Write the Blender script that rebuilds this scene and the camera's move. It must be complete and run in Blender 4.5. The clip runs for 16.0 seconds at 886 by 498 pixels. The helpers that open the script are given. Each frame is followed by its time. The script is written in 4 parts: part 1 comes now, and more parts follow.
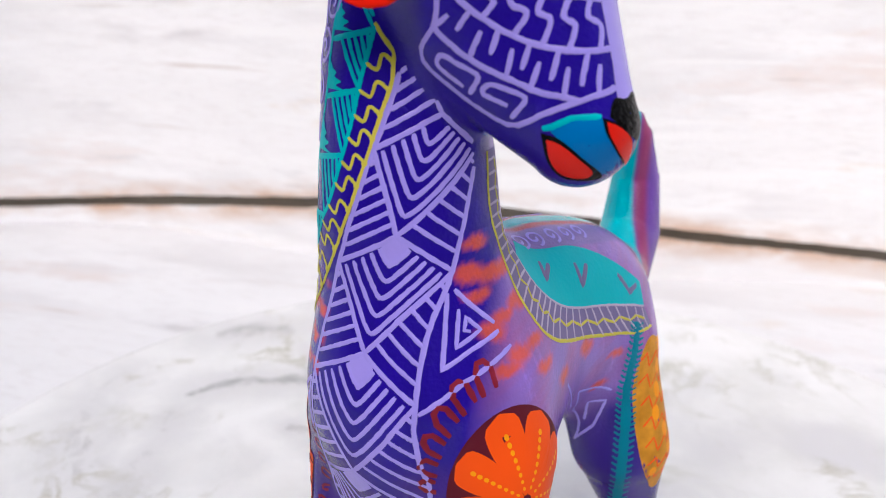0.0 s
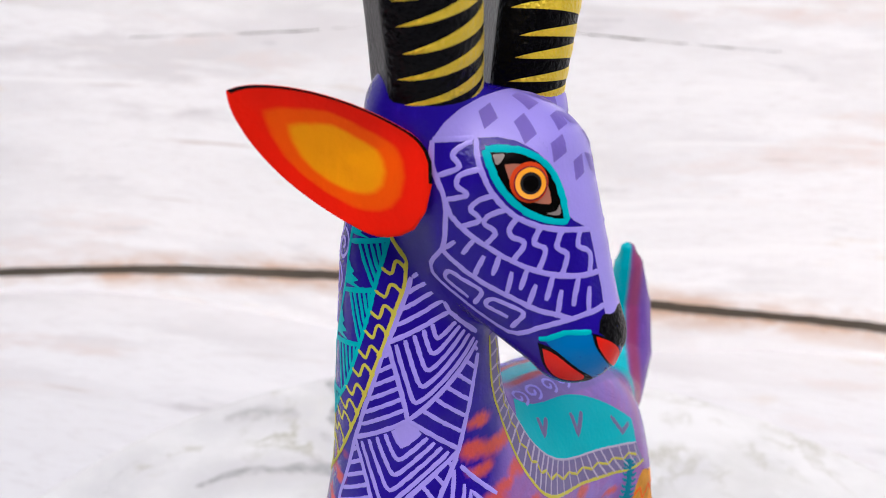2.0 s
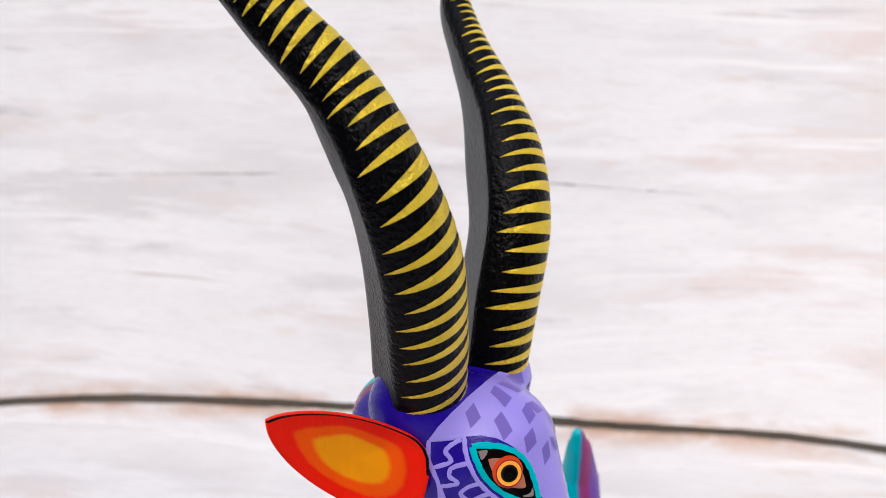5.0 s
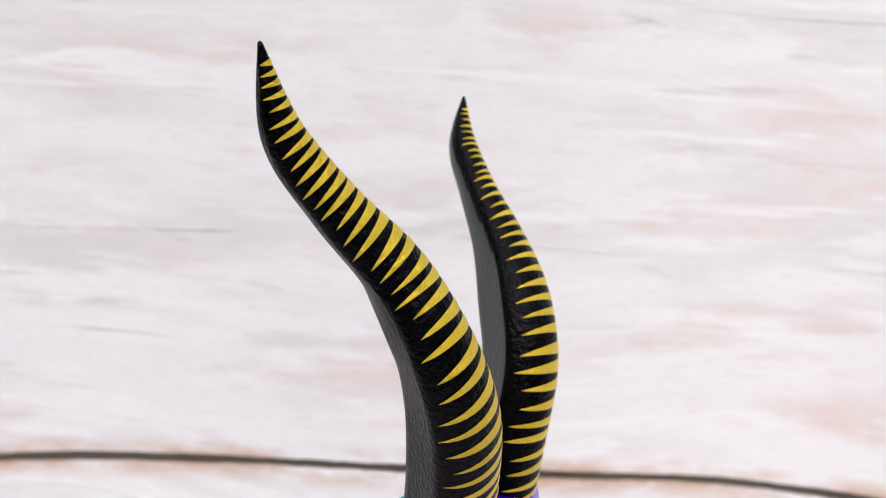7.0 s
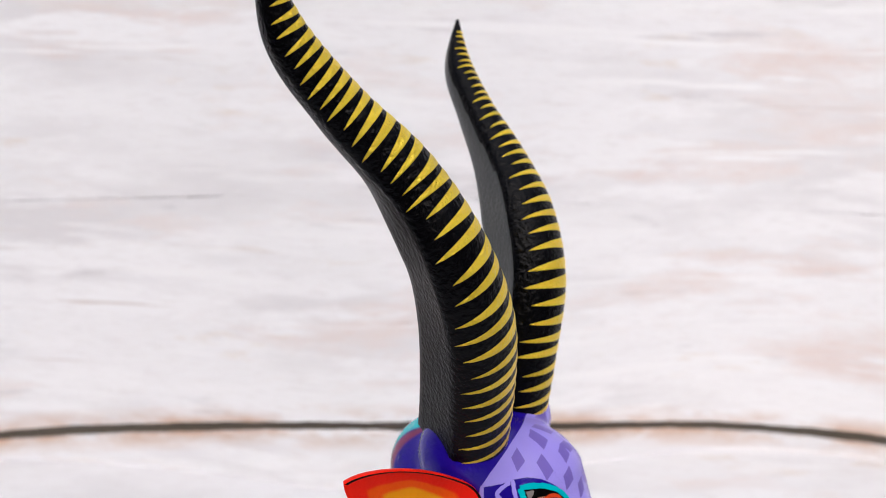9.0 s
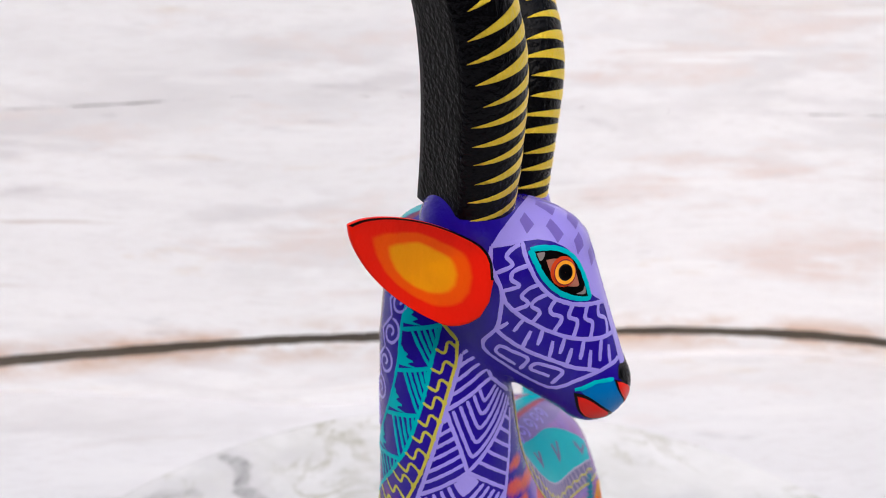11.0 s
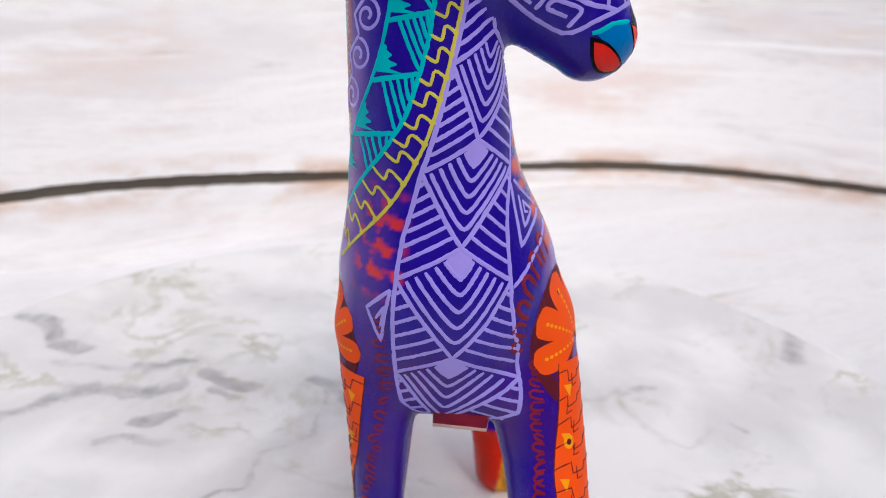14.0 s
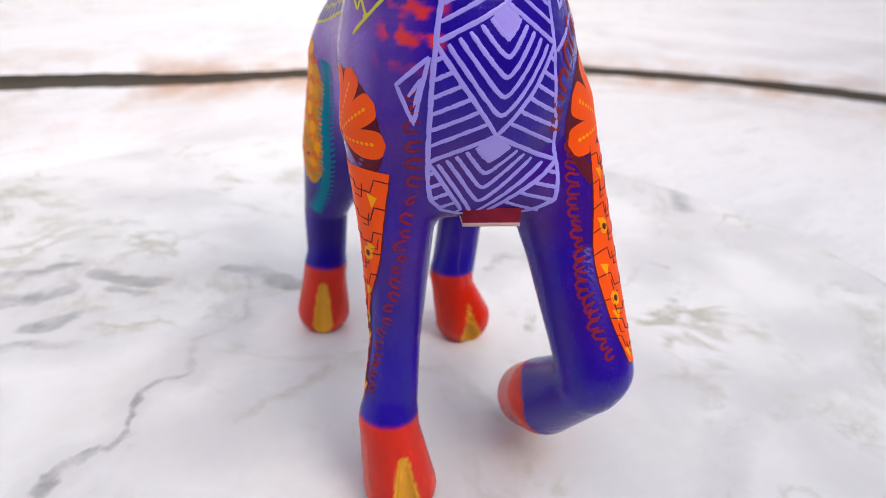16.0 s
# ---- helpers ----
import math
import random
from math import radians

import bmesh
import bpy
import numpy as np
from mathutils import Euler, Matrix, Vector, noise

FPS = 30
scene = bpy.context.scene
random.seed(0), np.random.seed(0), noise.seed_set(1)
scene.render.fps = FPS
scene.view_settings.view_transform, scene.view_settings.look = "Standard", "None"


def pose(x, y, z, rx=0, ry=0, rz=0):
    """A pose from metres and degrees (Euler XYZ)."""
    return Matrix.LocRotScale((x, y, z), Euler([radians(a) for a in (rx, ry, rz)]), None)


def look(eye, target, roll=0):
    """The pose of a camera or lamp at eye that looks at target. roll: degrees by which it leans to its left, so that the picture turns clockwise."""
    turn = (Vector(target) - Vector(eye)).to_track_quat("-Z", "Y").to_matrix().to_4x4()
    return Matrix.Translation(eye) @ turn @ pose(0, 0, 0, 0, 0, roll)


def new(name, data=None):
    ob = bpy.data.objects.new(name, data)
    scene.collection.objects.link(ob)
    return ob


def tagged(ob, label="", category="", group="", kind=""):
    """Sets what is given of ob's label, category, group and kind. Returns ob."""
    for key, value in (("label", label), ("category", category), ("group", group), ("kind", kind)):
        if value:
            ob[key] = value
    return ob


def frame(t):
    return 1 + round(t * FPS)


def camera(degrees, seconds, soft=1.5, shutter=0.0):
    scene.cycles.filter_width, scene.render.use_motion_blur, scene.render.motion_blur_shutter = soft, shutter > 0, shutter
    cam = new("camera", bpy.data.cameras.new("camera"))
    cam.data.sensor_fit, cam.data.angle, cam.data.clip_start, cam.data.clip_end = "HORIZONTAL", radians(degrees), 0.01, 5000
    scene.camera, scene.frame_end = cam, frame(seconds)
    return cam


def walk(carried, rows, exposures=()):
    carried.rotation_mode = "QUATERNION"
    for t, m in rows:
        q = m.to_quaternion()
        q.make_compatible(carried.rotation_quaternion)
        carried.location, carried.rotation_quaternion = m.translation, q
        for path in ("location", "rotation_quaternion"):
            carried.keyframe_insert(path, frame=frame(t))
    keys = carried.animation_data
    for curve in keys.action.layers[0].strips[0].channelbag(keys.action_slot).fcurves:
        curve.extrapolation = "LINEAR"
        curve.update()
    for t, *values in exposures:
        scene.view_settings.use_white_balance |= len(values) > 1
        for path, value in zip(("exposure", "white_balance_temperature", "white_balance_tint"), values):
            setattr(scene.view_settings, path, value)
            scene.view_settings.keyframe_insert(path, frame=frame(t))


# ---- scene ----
# ---------------------------------------------------------------- camera
cam = camera(63.6, 16.0, 0.3)
cam.data.dof.use_dof = True
cam.data.dof.focus_distance = 0.15
cam.data.dof.aperture_fstop = 18.0
METRES, EYE, TILT, LEAN, TURN = 0.36, 0.1864, -19.8, -1.6, 48.0
ROWS = [
    (0.0, 0.0, 0.0, 0.0, 0.0, 0.0, -0.0),
    (0.5, -0.0015, -0.0117, 0.025, -0.17, 1.03, -0.06),
    (1.0, -0.0005, -0.0211, 0.0438, -0.18, 1.65, 0.14),
    (1.5, -0.0001, -0.0279, 0.0607, -0.11, 2.12, 0.14),
    (2.0, -0.0044, -0.0422, 0.0821, -0.08, 2.8, 0.14),
    (2.5, -0.0049, -0.0546, 0.0998, -0.03, 3.35, 0.02),
    (3.0, -0.0078, -0.063, 0.1169, -0.18, 3.96, -0.02),
    (3.5, -0.0316, -0.0679, 0.134, -3.65, 4.2, 0.97),
    (4.0, -0.0334, -0.0815, 0.153, -4.35, 5.37, 1.39),
    (4.5, -0.0371, -0.103, 0.1731, -4.5, 6.62, 1.66),
    (5.0, -0.0365, -0.135, 0.1999, -4.92, 8.55, 1.63),
    (7.5, -0.1178, -0.1897, 0.2863, -11.67, 9.75, 2.0),
    (8.0, -0.1131, -0.1923, 0.2833, -11.75, 9.77, 1.91),
    (8.5, -0.1151, -0.1841, 0.2734, -12.09, 8.84, 2.4),
    (9.0, -0.1266, -0.1709, 0.2426, -11.92, 7.83, 4.7),
    (9.5, -0.1285, -0.1549, 0.2044, -12.08, 6.64, 6.27),
    (10.0, -0.1354, -0.1406, 0.1737, -12.74, 6.1, 6.46),
    (12.5, -0.2312, -0.0417, 0.0459, -25.51, 0.16, 8.86),
    (13.0, -0.2549, -0.011, 0.0257, -29.01, -2.44, 9.41),
    (13.5, -0.2641, 0.0115, 0.0007, -32.02, -4.5, 10.05),
    (14.0, -0.2897, 0.0347, -0.0091, -36.14, -6.04, 10.98),
    (14.5, -0.3109, 0.0652, -0.0287, -39.96, -7.79, 11.59),
    (15.0, -0.3342, 0.0926, -0.0503, -44.11, -9.9, 12.62),
    (15.5, -0.3588, 0.1302, -0.0684, -48.2, -12.09, 12.93),
    (16.0, -0.3782, 0.1584, -0.0813, -51.69, -13.84, 13.59),
]
walk(cam, [(t, pose(0.105, -0.110, EYE, TILT, LEAN, TURN) @ pose(METRES * x, METRES * y, METRES * z, 90 + pitch, roll, yaw)) for t, x, y, z, yaw, pitch, roll in ROWS],
     [(0, 0.08, 5980, 11), (3, 0.02, 5980, 11), (5, -0.02, 5980, 11), (8, -0.1, 5980, 11), (10, -0.06, 5980, 11), (12.5, -0.04, 5980, 11), (14, 0.0, 5980, 11), (16, 0.16, 5980, 11)])

# ---------------------------------------------------------------- light
world = bpy.data.worlds.new("world")
scene.world = world
world.use_nodes = True
wn = world.node_tree.nodes
sky = wn.new("ShaderNodeTexSky")
sky.sky_type = "NISHITA"
sky.sun_disc = False
sky.sun_elevation = radians(45)
sky.sun_rotation = radians(150)
sky.dust_density = 6.0
wn["Background"].inputs["Strength"].default_value = 0.15
world.node_tree.links.new(sky.outputs["Color"], wn["Background"].inputs["Color"])

sun = new("sun", bpy.data.lights.new("sun", "SUN"))
sun.data.energy = 1.5
sun.data.angle = radians(80)
sun.data.color = (1.0, 0.96, 0.93)
sun.matrix_world = look((0.55, -0.62, 1.1), (0, 0, 0))

# ---------------------------------------------------------------- materials


def material(name, colour, rough=0.5, metal=0.0, grain=60.0, vary=0.12, bump=0.1, coat=0.0, spec=0.1):
    """A painted or stained surface: colour with variation at two scales and fine relief."""
    m = bpy.data.materials.new(name)
    m.use_nodes = True
    n, link = m.node_tree.nodes, m.node_tree.links.new
    b = n["Principled BSDF"]
    co = n.new("ShaderNodeTexCoord")
    big = n.new("ShaderNodeTexNoise")
    big.inputs["Scale"].default_value = grain
    big.inputs["Detail"].default_value = 4
    fine = n.new("ShaderNodeTexNoise")
    fine.inputs["Scale"].default_value = grain * 14
    fine.inputs["Detail"].default_value = 3
    link(co.outputs["Object"], big.inputs["Vector"])
    link(co.outputs["Object"], fine.inputs["Vector"])
    mix = n.new("ShaderNodeMix")
    mix.data_type = "RGBA"
    mix.inputs["A"].default_value = (*[c * (1 - vary) for c in colour], 1)
    mix.inputs["B"].default_value = (*[min(1, c * (1 + vary)) for c in colour], 1)
    link(big.outputs["Fac"], mix.inputs["Factor"])
    link(mix.outputs["Result"], b.inputs["Base Color"])
    b.inputs["Roughness"].default_value = rough
    b.inputs["Metallic"].default_value = metal
    b.inputs["Specular IOR Level"].default_value = spec
    b.inputs["Coat Weight"].default_value = coat
    b.inputs["Coat Roughness"].default_value = 0.25
    bp = n.new("ShaderNodeBump")
    bp.inputs["Strength"].default_value = bump
    bp.inputs["Distance"].default_value = 0.001
    link(fine.outputs["Fac"], bp.inputs["Height"])
    link(bp.outputs["Normal"], b.inputs["Normal"])
    return m


def painted_wood(name="painted_wood", rough=0.2, spec=0.32, uneven=0.26, rubbed=0.38):
    """The brushed ground colours of the carving, read from the mesh's own paint layer."""
    m = material(name, (1, 1, 1), rough, grain=90, bump=0.2, spec=spec)
    n, link = m.node_tree.nodes, m.node_tree.links.new
    b = n["Principled BSDF"]
    at = n.new("ShaderNodeAttribute")
    at.attribute_name = "paint"
    streak = n.new("ShaderNodeTexNoise")
    streak.inputs["Scale"].default_value = 160
    streak.inputs["Detail"].default_value = 5
    co = n.new("ShaderNodeTexCoord")
    sq = n.new("ShaderNodeMapping")
    sq.inputs["Scale"].default_value = (1, 1, 0.3)
    link(co.outputs["Object"], sq.inputs["Vector"])
    link(sq.outputs["Vector"], streak.inputs["Vector"])
    ramp = n.new("ShaderNodeMapRange")
    ramp.inputs["To Min"].default_value = 1 - uneven
    ramp.inputs["To Max"].default_value = 1 + uneven
    link(streak.outputs["Fac"], ramp.inputs["Value"])
    mul = n.new("ShaderNodeVectorMath")
    mul.operation = "SCALE"
    link(at.outputs["Color"], mul.inputs[0])
    link(ramp.outputs["Result"], mul.inputs["Scale"])
    dry = n.new("ShaderNodeTexNoise")
    dry.inputs["Scale"].default_value = 420
    dry.inputs["Detail"].default_value = 6
    dry.inputs["Roughness"].default_value = 0.7
    link(sq.outputs["Vector"], dry.inputs["Vector"])
    rub = n.new("ShaderNodeMapRange")
    rub.inputs["From Min"].default_value, rub.inputs["From Max"].default_value = 0.56, 0.74
    rub.inputs["To Max"].default_value = rubbed
    link(dry.outputs["Fac"], rub.inputs["Value"])
    pale = n.new("ShaderNodeVectorMath")
    pale.operation = "SCALE"
    pale.inputs["Scale"].default_value = 1.7
    link(mul.outputs["Vector"], pale.inputs[0])
    chalk = n.new("ShaderNodeVectorMath")
    chalk.operation = "ADD"
    chalk.inputs[1].default_value = (0.01, 0.01, 0.012)
    link(pale.outputs["Vector"], chalk.inputs[0])
    worn = n.new("ShaderNodeMix")
    worn.data_type = "RGBA"
    link(chalk.outputs["Vector"], worn.inputs["B"])
    link(rub.outputs["Result"], worn.inputs["Factor"])
    link(mul.outputs["Vector"], worn.inputs["A"])
    link(worn.outputs["Result"], b.inputs["Base Color"])
    ridge = n.new("ShaderNodeBump")
    ridge.inputs["Strength"].default_value = 0.12
    ridge.inputs["Distance"].default_value = 0.0008
    link(streak.outputs["Fac"], ridge.inputs["Height"])
    link(n["Bump"].outputs["Normal"], ridge.inputs["Normal"])
    link(ridge.outputs["Normal"], b.inputs["Normal"])
    return m


INDIGO = (0.018, 0.005, 0.30)
PURPLE = (0.26, 0.14, 0.54)
LILAC = (0.38, 0.31, 0.88)
TEAL = (0.002, 0.50, 0.56)
VERMILION = (0.93, 0.014, 0.002)
ORANGE = (0.97, 0.10, 0.0)
AMBER = (0.98, 0.36, 0.0)
YELLOW = (0.62, 0.56, 0.07)

PAINT = ["painted_wood", "ear_paint", "lilac", "teal", "deep_teal", "yellow", "vermilion", "amber", "black", "gold", "horn_flank", "worn_flank", "blue", "brown_red", "cream", "orange_red", "dull_red", "violet", "grey_lilac", "cream_lilac", "lip_red", "mosaic", "eye_black", "eye_brown", "eye_amber", "eye_red", "loop_red", "eye_pink", "eye_corner"]
MATS = {
    "painted_wood": painted_wood(),
    "ear_paint": painted_wood("ear_paint", 0.32, 0.06, 0.1, 0.06),
    "lilac": material("lilac", LILAC, 0.24, spec=0.4),
    "teal": material("teal", TEAL, 0.45),
    "deep_teal": material("deep_teal", (0.003, 0.21, 0.31), 0.45),
    "yellow": material("yellow", YELLOW, 0.45),
    "vermilion": material("vermilion", VERMILION, 0.4),
    "amber": material("amber", AMBER, 0.4),
    "black": material("black", (0.002, 0.002, 0.0025), 0.24, bump=0.6, grain=60, spec=0.09),
    "gold": material("gold", (1.0, 0.68, 0.02), 0.3, metal=0.45, grain=90, vary=0.12, bump=1.0, spec=0.8),
    "horn_flank": material("horn_flank", (0.002, 0.002, 0.002), 0.32, bump=0.4, grain=60, vary=0.3, spec=0.05),
    # grey sheen of the left horn's flank, put into its base colour
    "worn_flank": material("worn_flank", (0.045, 0.05, 0.049), 0.42, bump=0.35, grain=60, vary=0.4, spec=0.5),
    "blue": material("blue", (0.002, 0.17, 0.50), 0.28, spec=0.15),
    "brown_red": material("brown_red", (0.11, 0.01, 0.022), 0.5),
    "cream": material("cream", (0.8, 0.55, 0.48), 0.3),
    "eye_pink": material("eye_pink", (0.48, 0.17, 0.11), 0.15, bump=0.0, spec=0.4),
    "eye_corner": material("eye_corner", (0.26, 0.22, 0.21), 0.2, spec=0.4),
    "orange_red": material("orange_red", (0.90, 0.09, 0.005), 0.45),
    "dull_red": material("dull_red", (0.22, 0.012, 0.035), 0.5, grain=200, vary=0.5),
    "loop_red": material("loop_red", (0.22, 0.014, 0.032), 0.5, grain=200, vary=0.4),
    "violet": material("violet", (0.20, 0.145, 0.54), 0.3),
    "grey_lilac": material("grey_lilac", (0.2, 0.17, 0.34), 0.5),
    "cream_lilac": material("cream_lilac", (0.52, 0.46, 0.62), 0.5),
    "lip_red": material("lip_red", (0.80, 0.016, 0.006), 0.25, spec=0.2),
    "mosaic": material("mosaic", (0.72, 0.28, 0.02), 0.45, grain=220, vary=0.6),
    "eye_black": material("eye_black", (0.003, 0.0025, 0.0025), 0.2, bump=0.0, spec=0.1),
    "eye_brown": material("eye_brown", (0.10, 0.02, 0.004), 0.3, bump=0.0, spec=0.1),
    "eye_amber": material("eye_amber", (0.92, 0.36, 0.012), 0.12, bump=0.0, spec=0.25),
    "eye_red": material("eye_red", (0.80, 0.075, 0.015), 0.12, bump=0.0, spec=0.25),
}


def whitewash(name, tone, joint=True, turn=0.0):
    """Old boards under white paint: long grain streaks, rubbed patches of pink and grey wood."""
    m = material(name, (0.8, 0.8, 0.8), 0.7, grain=20, bump=0.3)
    n, link = m.node_tree.nodes, m.node_tree.links.new
    b = n["Principled BSDF"]
    co = n.new("ShaderNodeTexCoord")

    def patches(scale, stretch, lo, hi, seed, detail=5.0):
        mp = n.new("ShaderNodeMapping")
        mp.vector_type = "TEXTURE"
        mp.inputs["Location"].default_value = (seed, seed * 1.7, seed * 0.6)
        mp.inputs["Scale"].default_value = (1, 1, 1 / stretch) if joint else (1, stretch ** -0.6, 1)
        mp.inputs["Rotation"].default_value = (0, 0, turn)
        t = n.new("ShaderNodeTexNoise")
        t.inputs["Scale"].default_value = scale
        t.inputs["Detail"].default_value = detail
        t.inputs["Roughness"].default_value = 0.62
        r = n.new("ShaderNodeMapRange")
        r.inputs["From Min"].default_value, r.inputs["From Max"].default_value = lo, hi
        link(co.outputs["Object"], mp.inputs["Vector"])
        link(mp.outputs["Vector"], t.inputs["Vector"])
        link(t.outputs["Fac"], r.inputs["Value"])
        return r.outputs["Result"]

    def over(under, colour, fac):
        x = n.new("ShaderNodeMix")
        x.data_type = "RGBA"
        x.inputs["B"].default_value = (*[q * tone for q in colour], 1)
        link(fac, x.inputs["Factor"])
        if isinstance(under, tuple):
            x.inputs["A"].default_value = (*[q * tone for q in under], 1)
        else:
            link(under, x.inputs["A"])
        return x.outputs["Result"]

    c = over((0.93, 0.93, 0.94), (0.79, 0.78, 0.79), patches(3.2, 4, 0.45, 0.66, 1.3, 5.0))
    c = over(c, (0.845, 0.75, 0.715), patches(4, 3.4, 0.53, 0.68, 4.1, 7.0))
    c = over(c, (0.83, 0.76, 0.69), patches(7, 4, 0.61, 0.72, 7.7, 7.0))
    c = over(c, (0.66, 0.65, 0.66), patches(8, 7, 0.61, 0.74, 9.2, 8.0))
    c = over(c, (0.95, 0.95, 0.96), patches(5, 6, 0.50, 0.58, 12.5, 6.0))
    c = over(c, (0.60, 0.52, 0.49), patches(9, 8, 0.69, 0.77, 17.3, 9.0))
    c = over(c, (0.84, 0.825, 0.825), patches(60, 9, 0.50, 0.78, 21.1, 6.0))
    c = over(c, (0.70, 0.645, 0.615), patches(3.5, 38, 0.655, 0.73, 25.7, 7.0))
    c = over(c, (0.97, 0.97, 0.975), patches(3.5, 26, 0.58, 0.66, 28.3, 6.0))
    # dirt rubbed in along the open joint
    rise = n.new("ShaderNodeAttribute")
    rise.attribute_name = "rise"
    away = n.new("ShaderNodeMath")
    away.operation = "ABSOLUTE"
    link(rise.outputs["Fac"], away.inputs[0])
    near = n.new("ShaderNodeMapRange")
    near.inputs["From Min"].default_value, near.inputs["From Max"].default_value = 0.004, 0.022
    near.inputs["To Min"].default_value, near.inputs["To Max"].default_value = 1.0, 0.0
    link(away.outputs["Value"], near.inputs["Value"])
    dirt = n.new("ShaderNodeMath")
    dirt.operation = "MULTIPLY"
    link(near.outputs["Result"], dirt.inputs[0])
    link(patches(11, 2.5, 0.42, 0.60, 31.0, 7.0), dirt.inputs[1])
    if joint:
        c = over(c, (0.66, 0.47, 0.35), dirt.outputs["Value"])
    link(c, b.inputs["Base Color"])
    return m


def veined_marble():
    """Polished marble: the slab's own layer says where it is veined, noise breaks the veins up."""
    m = material("marble", (0.8, 0.8, 0.8), 0.22, grain=30, bump=0.02, spec=0.3)
    n, link = m.node_tree.nodes, m.node_tree.links.new
    at = n.new("ShaderNodeAttribute")
    at.attribute_name = "veins"
    parts = n.new("ShaderNodeSeparateColor")
    link(at.outputs["Color"], parts.inputs["Color"])
    co = n.new("ShaderNodeTexCoord")

    def broken(mask, scale, lo, hi, offset):
        """A mask eaten away by noise."""
        mp = n.new("ShaderNodeMapping")
        mp.inputs["Location"].default_value = (offset, offset * 0.7, 0)
        t = n.new("ShaderNodeTexNoise")
        t.inputs["Scale"].default_value = scale
        t.inputs["Detail"].default_value = 9
        t.inputs["Roughness"].default_value = 0.68
        t.inputs["Distortion"].default_value = 0.6
        link(co.outputs["Object"], mp.inputs["Vector"])
        link(mp.outputs["Vector"], t.inputs["Vector"])
        add = n.new("ShaderNodeMath")
        add.operation = "ADD"
        link(t.outputs["Fac"], add.inputs[0])
        link(parts.outputs[mask], add.inputs[1])
        r = n.new("ShaderNodeMapRange")
        r.inputs["From Min"].default_value, r.inputs["From Max"].default_value = lo, hi
        link(add.outputs["Value"], r.inputs["Value"])
        return r.outputs["Result"]

    def over(under, colour, fac):
        x = n.new("ShaderNodeMix")
        x.data_type = "RGBA"
        x.inputs["B"].default_value = (*colour, 1)
        link(fac, x.inputs["Factor"])
        if isinstance(under, tuple):
            x.inputs["A"].default_value = (*under, 1)
        else:
            link(under, x.inputs["A"])
        return x.outputs["Result"]

    def threads(scale, width, offset, lo, hi):
        """Thin wandering veins that fade in and out."""
        mp = n.new("ShaderNodeMapping")
        mp.inputs["Location"].default_value = (offset, offset * 1.3, 0)
        mp.inputs["Rotation"].default_value = (0, 0, offset)
        link(co.outputs["Object"], mp.inputs["Vector"])
        web, mask = n.new("ShaderNodeTexNoise"), n.new("ShaderNodeTexNoise")
        for t, sc in ((web, scale), (mask, scale * 0.8)):
            t.inputs["Scale"].default_value = sc
            t.inputs["Detail"].default_value = 7
            t.inputs["Roughness"].default_value = 0.58
            t.inputs["Distortion"].default_value = 0.5
        link(mp.outputs["Vector"], web.inputs["Vector"])
        link(co.outputs["Object"], mask.inputs["Vector"])
        off, size, line, where, both = [n.new("ShaderNodeMath") for _ in range(2)] + [n.new("ShaderNodeMapRange") for _ in range(2)] + [n.new("ShaderNodeMath")]
        off.operation, size.operation, both.operation = "SUBTRACT", "ABSOLUTE", "MULTIPLY"
        off.inputs[1].default_value = 0.5
        link(web.outputs["Fac"], off.inputs[0])
        link(off.outputs["Value"], size.inputs[0])
        line.inputs["From Max"].default_value = width
        line.inputs["To Min"].default_value, line.inputs["To Max"].default_value = 1.0, 0.0
        link(size.outputs["Value"], line.inputs["Value"])
        where.inputs["From Min"].default_value, where.inputs["From Max"].default_value = lo, hi
        link(mask.outputs["Fac"], where.inputs["Value"])
        link(line.outputs["Result"], both.inputs[0])
        link(where.outputs["Result"], both.inputs[1])
        return both.outputs["Value"]

    c = over((0.775, 0.778, 0.768), (0.61, 0.615, 0.605), broken("Blue", 26, 0.60, 1.2, 0.3))
    c = over(c, (0.62, 0.625, 0.60), threads(9, 0.09, 0.7, 0.42, 0.66))
    c = over(c, (0.45, 0.45, 0.37), threads(16, 0.04, 2.1, 0.48, 0.64))
    c = over(c, (0.42, 0.41, 0.32), threads(30, 0.055, 3.9, 0.56, 0.70))
    c = over(c, (0.36, 0.33, 0.19), broken("Green", 75, 0.80, 1.25, 1.1))
    c = over(c, (0.25, 0.25, 0.24), broken("Red", 90, 0.84, 1.2, 2.4))
    c = over(c, (0.62, 0.62, 0.63), broken("Blue", 60, 0.80, 1.35, 3.3))
    link(c, n["Principled BSDF"].inputs["Base Color"])
    return m


WHITE_BOARD = whitewash("whitewash", 1.0)
FLOOR = whitewash("worn_table_paint", 0.76, False, radians(36))
DARK = material("dark_gap", (0.15, 0.132, 0.11), 0.9)
MARBLE = veined_marble()
# dark finish of the unseen surfaces added to darken reflections
UNSEEN_DARK = material("unseen_dark", (0.07, 0.068, 0.066), 0.8, grain=6, vary=0.15)

# ---------------------------------------------------------------- setting
C0 = Vector((-0.025, 0.050, 0))     # middle of the round board
# plan of the bent backdrop and height of its open joint: bearing, metres, metres
WALL = [(-132, 0.760, 0.0), (-116, 0.730, 0.0), (-100, 0.670, 0.0), (-84, 0.574, 0.0), (-68, 0.444, 0.0184), (-52, 0.360, 0.0356), (-36, 0.360, 0.0302), (-20, 0.411, 0.0154),
        (-4, 0.501, 0.0029), (12, 0.580, 0.0), (28, 0.625, 0.0), (44, 0.667, 0.0008), (60, 0.707, 0.0014), (76, 0.745, 0.0014)]


